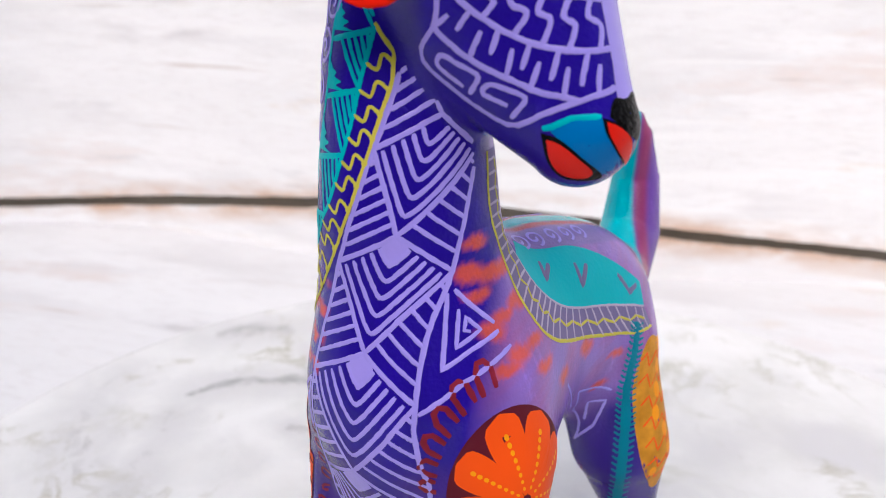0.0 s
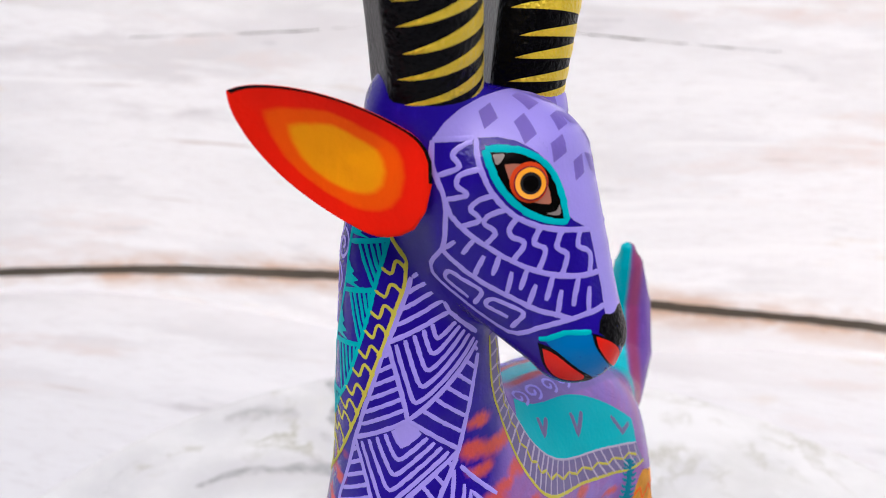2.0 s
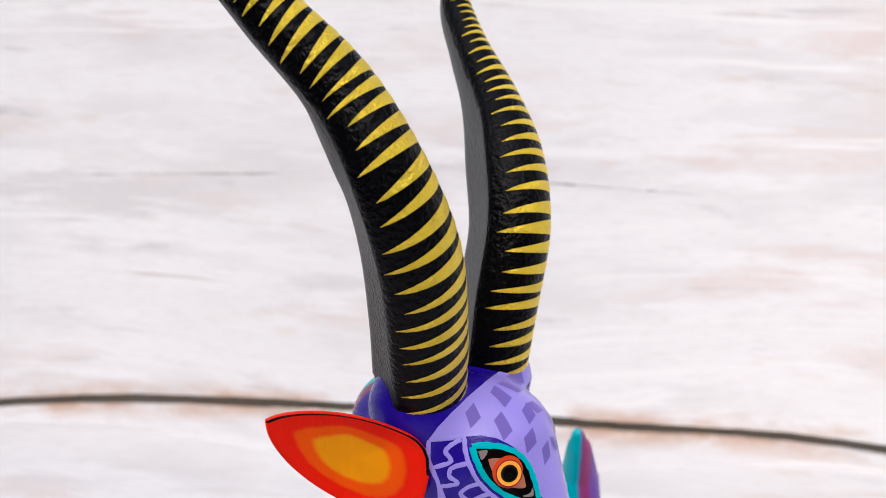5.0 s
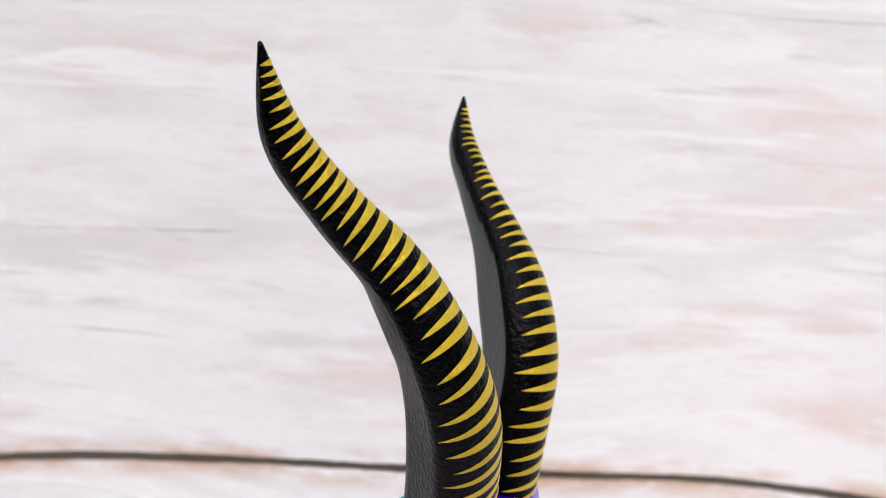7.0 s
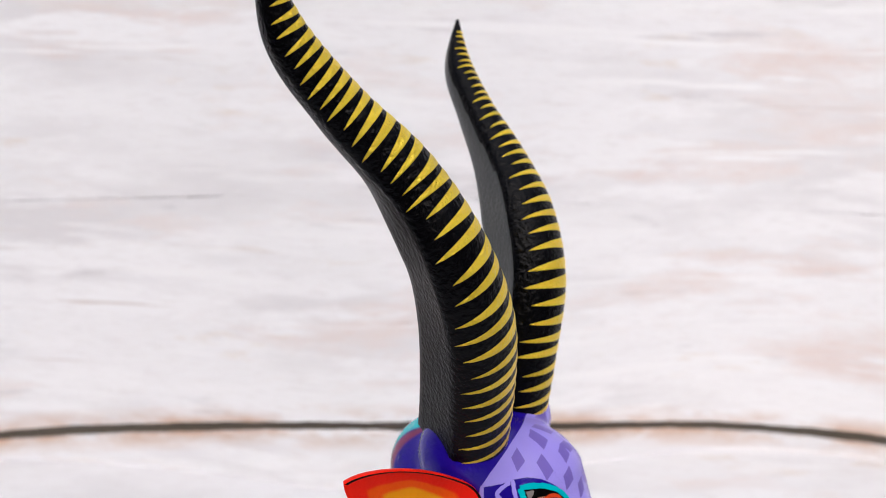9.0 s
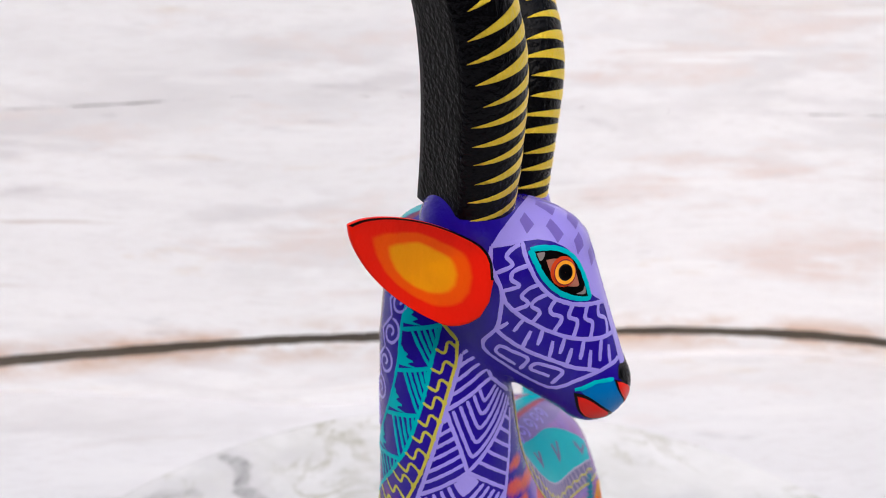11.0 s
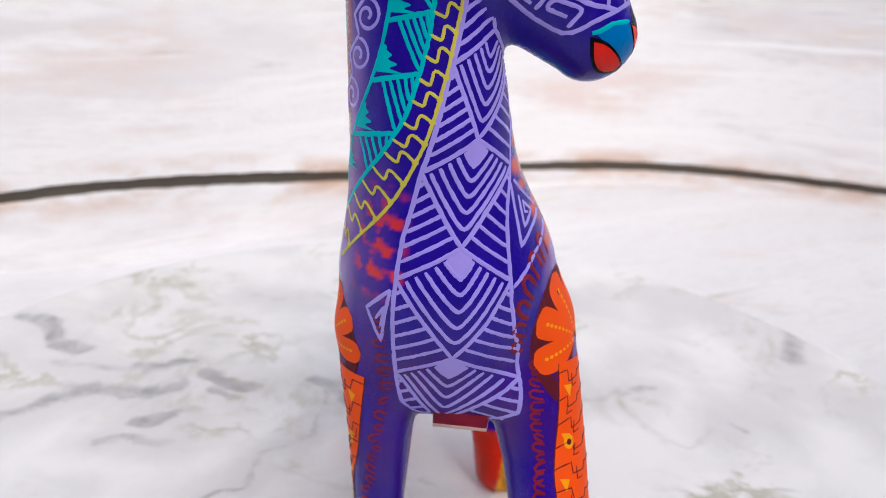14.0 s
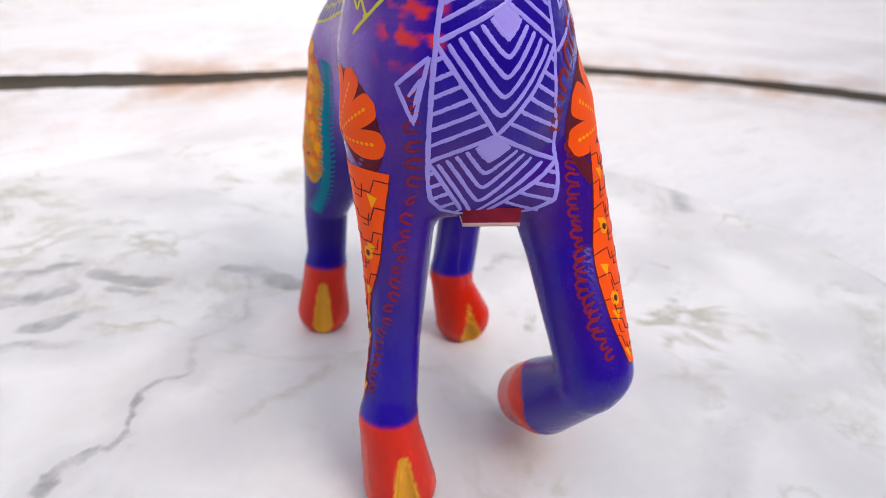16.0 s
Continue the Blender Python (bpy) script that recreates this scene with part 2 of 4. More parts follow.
def mesh_object(name, verts, faces, mats, parent=None, smooth=False):
    me = bpy.data.meshes.new(name)
    me.from_pydata(verts, [], faces)
    for m in mats:
        me.materials.append(m)
    if smooth:
        me.polygons.foreach_set("use_smooth", [True] * len(me.polygons))
    ob = new(name, me)
    ob.parent = parent
    return ob


def smooth_path(pts, n):
    """A smooth curve through pts (rows of any length), n steps a span."""
    q = np.array(pts, float)
    out = []
    for i in range(len(q) - 1):
        p0, p1, p2, p3 = q[max(i - 1, 0)], q[i], q[i + 1], q[min(i + 2, len(q) - 1)]
        for k in range(n):
            t = k / n
            out.append(0.5 * (2 * p1 + (p2 - p0) * t + (2 * p0 - 5 * p1 + 4 * p2 - p3) * t * t + (3 * p1 - p0 - 3 * p2 + p3) * t ** 3))
    out.append(q[-1])
    return np.array(out)


def bent_slab(name, depth0, depth1, low, high, rough=0.0, seed=0, parent=None, mat=None):
    """An upright board that follows the backdrop's plan; low and high are (height, share of the joint's rise)."""
    plan = smooth_path([(radians(a), r, z) for a, r, z in WALL], 30)
    rnd = random.Random(seed)
    ph = [rnd.uniform(0, 6) for _ in range(8)]
    ragged = lambda a, k: rough * (math.sin(9 * a + ph[k]) + 0.6 * math.sin(31 * a + ph[k + 1]) + 0.5 * math.sin(83 * a + ph[k + 2]) + 0.4 * math.sin(171 * a + ph[k + 3]))
    vs, fs, rise = [], [], []
    for a, r, joint in plan:
        z0 = low[0] + low[1] * joint + (ragged(a, 0) if low[1] else 0)
        z1 = high[0] + high[1] * joint + (ragged(a, 4) if high[1] else 0)
        for d, z in ((depth0, z0), (depth0, z1), (depth1, z1), (depth1, z0)):
            vs.append(((r + d) * math.sin(a), (r + d) * math.cos(a), z))
            rise.append(z - joint)
    n = len(plan) - 1
    for i in range(n):
        for k in range(4):
            fs.append((4 * i + k, 4 * i + (k + 1) % 4, 4 * i + 4 + (k + 1) % 4, 4 * i + 4 + k))
    fs += [(3, 2, 1, 0), (4 * n, 4 * n + 1, 4 * n + 2, 4 * n + 3)]
    ob = mesh_object(name, vs, fs, [mat], parent)
    ob.data.attributes.new("rise", "FLOAT", "POINT").data.foreach_set("value", rise)
    return ob


wall = tagged(bent_slab("wall_backdrop", 0.0064, 0.018, (-0.02, 0), (0.62, 0), mat=DARK), "dark backing of the whitewashed plank backdrop", "backdrop", kind="structure")
for i, (low, high) in enumerate((((-0.0199, 0), (-0.0048, 1)), ((0.0048, 1), (0.2050, 0.5)), ((0.2052, 0.5), (0.41, 0.2)), ((0.4103, 0.2), (0.62, 0)))):
    bent_slab("plank", 0, 0.006, low, high, 0.0004 if i < 2 else 0.0001, i, wall, WHITE_BOARD)



def slab(name, x0, y0, x1, y1, z0, z1, mat):
    vs = [(x, y, z) for z in (z0, z1) for x, y in ((x0, y0), (x1, y0), (x1, y1), (x0, y1))]
    return mesh_object(name, vs, [(3, 2, 1, 0), (4, 5, 6, 7), (0, 1, 5, 4), (1, 2, 6, 5), (2, 3, 7, 6), (3, 0, 4, 7)], [mat])


tagged(slab("tabletop", -0.95, -0.62, 0.75, 0.80, -0.05, -0.02, FLOOR), "whitewashed wooden tabletop under the marble board", "tabletop", kind="structure")
for x, y in ((-0.9, -0.57), (0.7, -0.57), (-0.9, 0.75), (0.7, 0.75)):
    tagged(slab("table_leg", x - 0.03, y - 0.03, x + 0.03, y + 0.03, -0.7999, -0.0501, FLOOR), "whitewashed square wooden table leg", "table leg", kind="structure")
# out of view; added so that the carving's front reflects something dark
tagged(slab("floor", -2, -2, 2, 2, -0.83, -0.80, UNSEEN_DARK), "unseen dark floor added to darken reflections", "floor", kind="structure")


# unseen walls, added to close the place, cut low sky and darken reflections
def unseen_wall(name, x0, y0, x1, y1):
    return tagged(slab(name, x0, y0, x1, y1, -0.7998, 1.8, UNSEEN_DARK), "unseen dark wall added to close the place and darken reflections", "wall", kind="structure")


unseen_wall("unseen_wall_south", -2, -2, 2, -1.94)
unseen_wall("unseen_wall_west", -2.0, -1.94, -1.94, 1.94)
unseen_wall("unseen_wall_east", 1.94, -1.94, 2.0, 1.94)
unseen_wall("unseen_wall_north", -2, 1.94, 2, 2)


def slab_masks(p):
    """Where the marble is veined: grey veins, olive stains, soft smoke."""
    def cloud(scale, seed):
        q = np.random.RandomState(seed)
        out = np.zeros(len(p))
        for k in range(14):
            w = q.normal(size=2) / scale * (1 + 0.35 * k)
            out += np.sin(p @ w + q.uniform(0, 6)) / (1 + 0.3 * k)
        return out / 2.4

    bent = p + 0.003 * np.stack((cloud(0.02, 1), cloud(0.02, 2)), 1) + 0.0018 * np.stack((cloud(0.006, 3), cloud(0.006, 4)), 1)
    grey, olive = np.zeros(len(p)), np.zeros(len(p))
    smoke = np.clip(cloud(0.05, 5) * 0.5 + 0.15, 0, 0.8)
    veins = [([(-0.101, -0.0354), (-0.096, -0.0231), (-0.0895, -0.0164), (-0.0876, -0.0026), (-0.0867, 0.0057), (-0.0788, 0.0146)], 0.0022, 0.75, 0.0),
             ([(-0.0788, 0.0146), (-0.0747, 0.0364), (-0.0639, 0.052), (-0.0699, 0.0888)], 0.0035, 0.45, 0.35),
             ([(-0.074, 0.092), (-0.06, 0.086), (-0.0455, 0.0743)], 0.007, 0.8, 0.5),
             ([(-0.1237, 0.0827), (-0.1008, 0.0782)], 0.0055, 0.8, 0.8),
             ([(-0.1161, 0.0723), (-0.1044, 0.0679)], 0.0045, 0.7, 0.6),
             ([(-0.1584, 0.0839), (-0.1392, 0.0899)], 0.004, 0.9, 0.1),
             ([(-0.152, 0.062), (-0.133, 0.073)], 0.006, 0.75, 0.15),
             ([(-0.136, 0.043), (-0.1224, 0.0496)], 0.0055, 0.8, 0.35),
             ([(-0.142, 0.028), (-0.1154, 0.0350)], 0.004, 0.6, 0.1),
             ([(-0.2435, 0.1143), (-0.2271, 0.1133), (-0.2112, 0.0986), (-0.1904, 0.0906)], 0.0065, 0.85, 0.1),
             ([(-0.2466, 0.0463), (-0.2383, 0.0724), (-0.2303, 0.0754)], 0.008, 0.6, 0.0),
             ([(-0.1985, 0.0082), (-0.1897, 0.0328), (-0.174, 0.0577), (-0.1394, 0.0657)], 0.006, 0.75, 0.15),
             ([(-0.2, 0.078), (-0.17, 0.078), (-0.15, 0.082)], 0.006, 0.5, 0.0),
             ([(-0.0593, -0.0146), (-0.0545, -0.0058), (-0.0374, 0.0066), (-0.0291, 0.0157)], 0.004, 0.35, 0.45),
             ([(-0.139, 0.1703), (-0.1107, 0.1678)], 0.006, 0.4, 0.0),
             ([(-0.235, -0.015), (-0.205, -0.04), (-0.17, -0.055)], 0.007, 0.42, 0.1),
             ([(-0.19, -0.005), (-0.16, -0.03), (-0.13, -0.06)], 0.005, 0.35, 0.1),
             ([(0.033, 0.0929), (0.0441, 0.1055), (0.075, 0.12)], 0.005, 0.5, 0.25),
             ([(0.1523, 0.169), (0.158, 0.195), (0.1622, 0.2183)], 0.0075, 0.7, 0.0),
             ([(0.07, -0.05), (0.10, -0.008), (0.114, 0.003), (0.17, 0.02)], 0.0024, 0.3, 0.0),
             ([(0.1097, 0.1042), (0.1155, 0.0985)], 0.003, 0.7, 0.0),
             ([(-0.06, -0.12), (0.0, -0.10), (0.06, -0.06)], 0.003, 0.3, 0.0)]
    for k, (line, width, strength, green) in enumerate(veins):
        q = smooth_path(line, 8)
        best = np.full(len(p), 9.0)
        for a, b in zip(q, q[1:]):
            ab = b - a
            h = np.clip(((bent - a) @ ab) / (ab @ ab), 0, 1)
            best = np.minimum(best, np.linalg.norm(bent - a - h[:, None] * ab, axis=1))
        grey = np.maximum(grey, np.exp(-(best / width) ** 2) * strength)
        olive = np.maximum(olive, np.exp(-(best / (width * 1.1)) ** 2) * green)
        smoke = np.maximum(smoke, np.exp(-(best / (width * 4)) ** 2) * 0.55)
    return np.stack((grey, olive, smoke), 1)


def mixc(c0, c1, f):
    return c0 + (c1 - c0) * np.clip(f, 0, 1)[:, None]


def round_board():
    vs, fs = [(0.0, 0.0, 0.0)], []
    n = 480
    prof = [(0.2365 * (k + 1) / 150, 0.0) for k in range(150)] + [(0.2392, -0.0008), (0.24, -0.0028), (0.24, -0.0165), (0.2385, -0.0195)]
    for r, z in prof:
        for i in range(n):
            a = 2 * math.pi * i / n
            vs.append((r * math.cos(a), r * math.sin(a), z))
    fs += [(0, 1 + i, 1 + (i + 1) % n) for i in range(n)]
    for j in range(len(prof) - 1):
        for i in range(n):
            fs.append((1 + j * n + i, 1 + (j + 1) * n + i, 1 + (j + 1) * n + (i + 1) % n, 1 + j * n + (i + 1) % n))
    fs.append(tuple(reversed(range(1 + (len(prof) - 1) * n, 1 + len(prof) * n))))
    ob = mesh_object("marble_board", vs, fs, [MARBLE])
    ob.location = C0
    col = slab_masks(np.array(vs)[:, :2] + np.array(C0)[:2])
    layer = ob.data.color_attributes.new("veins", "FLOAT_COLOR", "POINT")
    layer.data.foreach_set("color", np.concatenate((col, np.ones((len(col), 1))), 1).ravel())
    return tagged(ob, "round white marble board with grey veins on a whitewashed table", "board")


round_board()

# ---------------------------------------------------------------- the carved antelope
# millimetres in here; x to its left, y to its tail, z up
HEAD = np.array([7.0, -15.5, 0.0])
HA = np.array([math.cos(radians(16)), math.sin(radians(16)), 0.0])      # the way the face points
HS = np.array([math.sin(radians(16)), -math.cos(radians(16)), 0.0])     # its right side
UP = np.array([0.0, 0.0, 1.0])


def hd(a, s, z):
    return HEAD + a * HA + s * HS + z * UP


def limb(p, *pts):
    """Distance to a chain of round cones: pts are (x, y, z, radius)."""
    best = None
    for (x0, y0, z0, r0), (x1, y1, z1, r1) in zip(pts, pts[1:]):
        a, b = np.array((x0, y0, z0)), np.array((x1, y1, z1))
        ab = b - a
        h = np.clip(((p - a) @ ab) / (ab @ ab), 0, 1)
        d = np.linalg.norm(p - a - h[:, None] * ab, axis=1) - (r0 + (r1 - r0) * h)
        best = d if best is None else np.minimum(best, d)
    return best


def egg(p, c, r, turn=0.0):
    """Distance, near enough, to an ellipsoid turned about z."""
    q = p - np.array(c)
    ca, sa = math.cos(radians(turn)), math.sin(radians(turn))
    q = np.stack((q[:, 0] * ca + q[:, 1] * sa, -q[:, 0] * sa + q[:, 1] * ca, q[:, 2]), 1)
    r = np.array(r)
    k0 = np.linalg.norm(q / r, axis=1)
    k1 = np.linalg.norm(q / (r * r), axis=1) + 1e-9
    return k0 * (k0 - 1) / k1


def blend(a, b, k):
    h = np.clip(0.5 + 0.5 * (b - a) / k, 0, 1)
    return b + (a - b) * h - k * h * (1 - h)


def r4(v, r):
    return (v[0], v[1], v[2], r)


# clefts at the front of the hooves
GROOVES = [((-7.1, -49.3, -2, 4.0), (-9.2, -45.9, 16.5, 0.7)), ((-34, 35.5, -2, 4.0), (-33.6, 38.4, 19, 0.9)), ((19.2, 31.6, -2, 4.0), (15.7, 34.6, 15, 0.7))]


def form(p):
    """The carving as one distance field."""
    d = egg(p, (3.0, -15.3, 101.3), (25.4, 27.2, 29.7))
    d = blend(d, limb(p, (-9.2, -16.5, 192.5, 14), (-7.8, -16.5, 188, 15.3), (-7.3, -18.4, 172, 16.2), (-3.5, -20, 142.7, 18.6), (-0.9, -17.9, 112.8, 22.8)), 12)
    d = blend(d, egg(p, (-4, 12.5, 106.3), (22.1, 39, 28.5), 10), 10)
    d = blend(d, egg(p, (-8.2, 40.5, 102.9), (23.2, 27.3, 24.7)), 12)
    # rear legs
    d = blend(d, limb(p, (3.7, 44.8, 93.3, 14.3), (11.2, 46.8, 67.1, 13.9), (14.1, 52, 44, 7.6), (11, 41.9, 25, 7.4)), 8)
    d = blend(d, limb(p, (-21.3, 40.4, 95.9, 15.3), (-26.9, 44.4, 68.1, 12.8), (-33, 51.1, 44, 7.4), (-32.6, 46, 25, 6.4)), 8)
    # front legs
    d = blend(d, limb(p, (-12.3, -26.5, 94.2, 11.9), (-11.7, -31.3, 69.9, 8.2), (-11.4, -33.4, 44, 6), (-12.4, -36.4, 25.7, 6.8)), 6)
    d = blend(d, limb(p, (20.9, -17.7, 95.9, 13), (29.4, -29.3, 66.9, 10.3), (35.2, -44, 42.2, 8.9)), 6)
    d = blend(d, limb(p, (34.2, -43.1, 37.5, 7.7), (29.2, -27.3, 22.2, 10.3), (28.5, -15.4, 13.8, 9.4)), 2.5)
    # the square lower edge of the chest
    d = blend(d, limb(p, (1, -29.5, 84.3, 9), (17, -28, 84.3, 9)), 4)
    # hooves
    d = blend(d, limb(p, (-12.8, -38.3, 23.2, 7.2), (-9.3, -39.1, 4.2, 9.3)), 2)
    d = blend(d, limb(p, (-33.3, 46, 24.1, 7), (-34, 46.4, 6.9, 9.2)), 2)
    d = blend(d, limb(p, (9.5, 41.3, 24.1, 6.3), (15.4, 40.6, 7.4, 9.8)), 2)
    # tail
    d = blend(d, limb(p, (-9, 58, 110, 10), (-14.3, 76.4, 103.9, 9.6), (-19.9, 88.7, 113.3, 9.8), (-22.5, 92.6, 129.8, 7.8), (-21.2, 88.7, 144.6, 4.9), (-20.8, 86.5, 150.6, 2.6)), 5)
    # head
    e = egg(p, hd(0.3, 0.3, 192.6), (16.9, 18.1, 16.7), 16)
    e = blend(e, limb(p, (3, -19, 196, 12), (4.2, -26.5, 204.5, 11.2)), 5)
    e = blend(e, limb(p, (3, -3, 196, 12), (2.6, 2.2, 203.5, 10.0)), 5)
    e = blend(e, limb(p, r4(hd(9.2, -1.2, 193.3), 14.5), r4(hd(25.5, 1.5, 165.9), 7.9)), 5)
    e = blend(e, limb(p, r4(hd(4.3, 0.7, 179.9), 14.8), r4(hd(22.9, 1.5, 163.5), 8.5)), 5)
    d = blend(d, e, 5)
    for g in GROOVES:
        d = np.maximum(d, -limb(p, *g))
    return np.maximum(d, -p[:, 2])


def surface(lo, hi, step):
    """Meshes the zero set of form() with one vertex in each cell that it crosses."""
    n = [int(math.ceil((h - l) / step)) + 1 for l, h in zip(lo, hi)]
    ax = [l + step * np.arange(k) for l, k in zip(lo, n)]
    g = np.stack(np.meshgrid(*ax, indexing="ij"), -1).reshape(-1, 3)
    v = np.concatenate([form(c) for c in np.array_split(g, 24)]).reshape(n)
    total, count = np.zeros([k - 1 for k in n] + [3]), np.zeros([k - 1 for k in n])
    corner = lambda i, j, k: v[i:n[0] - 1 + i, j:n[1] - 1 + j, k:n[2] - 1 + k]
    for axis in range(3):
        for b in range(4):
            o0 = [0, 0, 0]
            rest = [q for q in range(3) if q != axis]
            o0[rest[0]], o0[rest[1]] = b & 1, b >> 1
            o1 = list(o0)
            o1[axis] = 1
            f0, f1 = corner(*o0), corner(*o1)
            cut = (f0 < 0) != (f1 < 0)
            t = np.where(cut, f0 / np.where(cut, f0 - f1, 1), 0)
            for q in range(3):
                total[..., q] += np.where(cut, o0[q] + (t if q == axis else 0), 0)
            count += cut
    idx = -np.ones(count.shape, int)
    on = count > 0
    idx[on] = np.arange(on.sum())
    cells = np.argwhere(on)
    verts = (cells + total[on] / count[on][:, None]) * step + np.array(lo)
    faces = []
    for axis in range(3):
        r0, r1 = [q for q in range(3) if q != axis]
        s0, s1 = [slice(1, -1)] * 3, [slice(1, -1)] * 3
        s0[axis], s1[axis] = slice(0, -1), slice(1, None)
        f0, f1 = v[tuple(s0)], v[tuple(s1)]
        for flip in (False, True):
            cut = (f0 >= 0) & (f1 < 0) if flip else (f0 < 0) & (f1 >= 0)
            e = np.argwhere(cut)
            base = e.copy()
            base[:, r0] += 1
            base[:, r1] += 1
            quad = []
            for u, w in ((-1, -1), (0, -1), (0, 0), (-1, 0)):
                c = base.copy()
                c[:, r0] += u
                c[:, r1] += w
                quad.append(idx[c[:, 0], c[:, 1], c[:, 2]])
            q = np.stack(quad, 1)
            faces.append(q[:, ::-1] if (flip != (axis == 1)) else q)
    return verts, np.concatenate(faces)


def gradient(p, h=0.4):
    g = np.stack([form(p + h * np.eye(3)[k]) - form(p - h * np.eye(3)[k]) for k in range(3)], 1)
    return g / (np.linalg.norm(g, axis=1)[:, None] + 1e-9)


def brushed(p, scale, seed):
    """Soft blotches between -1 and 1."""
    r = np.random.RandomState(seed)
    out = np.zeros(len(p))
    for k in range(7):
        w = r.normal(size=3) / scale * (1 + 0.5 * k)
        out += np.sin(p @ w + r.uniform(0, 6)) / (1 + 0.35 * k)
    return out / 2.2


# orange-red brush dabs on its left flank
DABS = [(16, -20, 142), (17, -22, 137), (16, -12, 136), (18, -21, 133), (19, -11, 129), (22, -20, 126), (23, -9, 122), (24, -15, 121), (18, 17, 109), (17, 31, 102), (24, 1, 110), (15, 27, 94), (21, -16, 128), (25, -8, 116), (17, -17, 136), (25, -19, 119)]


def ground_colours(p):
    """The brushed ground colours."""
    x, y, z = p.T
    ramp = lambda v, a, b: np.clip((v - a) / (b - a), 0, 1)
    c = np.tile(np.array(INDIGO), (len(p), 1))
    th = np.degrees(np.arctan2(x + 3, -(y + 20)))
    # purple flanks with dabs of orange red
    start = np.where(th > 20, np.interp(z, [105, 118, 130, 142], [50, 54, 68, 92]), 58)
    flank = ramp(np.abs(th - 20) - start, 0, 20) * ramp(z, 66, 84) * ramp(-z, -172, -158)
    c = mixc(c, np.array(PURPLE), flank)
    haze = flank * ramp(-z, -140, -126) * ramp(z, 92, 104) * ramp(brushed(p * np.array((1, 1, 2.0)), 6, 4), -0.5, 0.7)
    c = mixc(c, np.array((0.36, 0.09, 0.20)), haze * 0.5)
    ragged = p + 0.7 * np.stack([brushed(p, 1.3, 40 + k) for k in range(3)], 1)
    for k, q in enumerate(DABS):
        d = (ragged - np.array(q)) / np.array((4.0, 4.0, 1.3 + 0.4 * (k % 3)))
        c = mixc(c, np.array((0.70, 0.09, 0.03)), 0.85 * ramp(-np.linalg.norm(d, axis=1), -1.15, -0.55))
    # brushed violet beside the chest panel, red dabs under the yellow band
    c = mixc(c, np.array((0.12, 0.03, 0.34)), 0.65 * ramp(-th, 8, 24) * ramp(z, 86, 100) * ramp(-z, -146, -130) * (0.7 + 0.3 * brushed(p, 4, 21)))
    right = ramp(-th, 0, 6) * ramp(th, -46, -32) * ramp(z, 108, 114) * ramp(-z, -136, -126) * ramp(-y, 20, 26)
    c = mixc(c, np.array((0.72, 0.035, 0.01)), right * 0.9 * ramp(brushed(p * np.array((1, 1, 1.8)), 3.2, 8), 0.1, 0.5))
    # shoulders and fronts of the legs a duller purple
    legs = ramp(-z, -104, -96) * ramp(z, 40, 72) * ramp(-y, 10, 20)
    c = mixc(c, np.array((0.10, 0.014, 0.12)), legs * 0.5 * (0.6 + 0.4 * brushed(p, 9, 2)))
    # stripes along the ridge of the back
    phi = np.degrees(np.arctan2(x + 4 + 0.06 * y, z - 104))
    back = ramp(y, 2, 10) * ramp(-y, -66, -58) * ramp(z, 118, 124)
    c = mixc(c, np.array((0.20, 0.13, 0.45)), back * ramp(-np.abs(phi), -26, -24))
    c = mixc(c, np.array((0.42, 0.05, 0.09)), back * ramp(-np.abs(np.abs(phi) - 7), -2.6, -1.4))
    c = mixc(c, np.array(TEAL), back * ramp(-np.abs(phi), -5.5, -4))
    # nape: red band, teal ridge
    nape = ramp(z, 135, 145) * ramp(-z, -210, -205)
    c = mixc(c, np.array((0.24, 0.03, 0.12)), nape * ramp(-np.abs(th + 66), -8, -4))
    c = mixc(c, np.array(TEAL), nape * ramp(-np.abs(th + 92), -20, -16))
    # haunches
    rear = ramp(y, 26, 34) * ramp(-z, -92, -84) * ramp(z, 30, 36)
    c = mixc(c, np.array((0.03, 0.012, 0.24)), rear)
    # tail: teal on one side, purple and red on the other
    across = 0.68 * x + 0.74 * y
    tail = ramp(y, 66, 72)
    c = mixc(c, np.array((0.16, 0.07, 0.38)), tail)
    c = mixc(c, np.array((0.36, 0.05, 0.12)), tail * ramp(-np.abs(across - 53), -3, -1) * 0.8)
    c = mixc(c, np.array(TEAL), tail * ramp(-across, -51, -50))
    # hooves
    hoof = ramp(-z, -26.3, -25.5)
    lifted = (x > 15) & (y > -35) & (y < 0) & (z < 30)
    hoof = np.where(lifted, ramp(-0.55 * (x - 27) + 0.25 * (y + 16) - 0.3 * (z - 14), -5.4, -5.0), hoof)
    hoof = np.where((x > 18) & (y <= -35), 0, hoof)
    c = mixc(c, np.array((0.66, 0.018, 0.003)), hoof)
    for g in GROOVES:
        c = mixc(c, np.array((0.82, 0.40, 0.015)), ramp(-limb(p, *g), -1.0, -0.5) * ramp(-z, -26, -20))
    return c


class Carving:
    def __init__(self):
        self.v, self.f, self.m, self.c = [], [], [], []

    def add(self, verts, faces, mat, colours=None):
        o = len(self.v)
        self.v.extend(tuple(float(q) for q in p) for p in verts)
        self.c.extend(tuple(q) for q in colours) if colours is not None else self.c.extend([INDIGO] * len(verts))
        for k, f in enumerate(faces):
            self.f.append(tuple(int(i) + o for i in f))
            self.m.append(PAINT.index(mat if isinstance(mat, str) else mat[k]))


carving = Carving()
sv, sf = surface((-52, -62, -1.5), (56, 104, 222), 0.8)
sv = sv - form(sv)[:, None] * gradient(sv) * 0.8
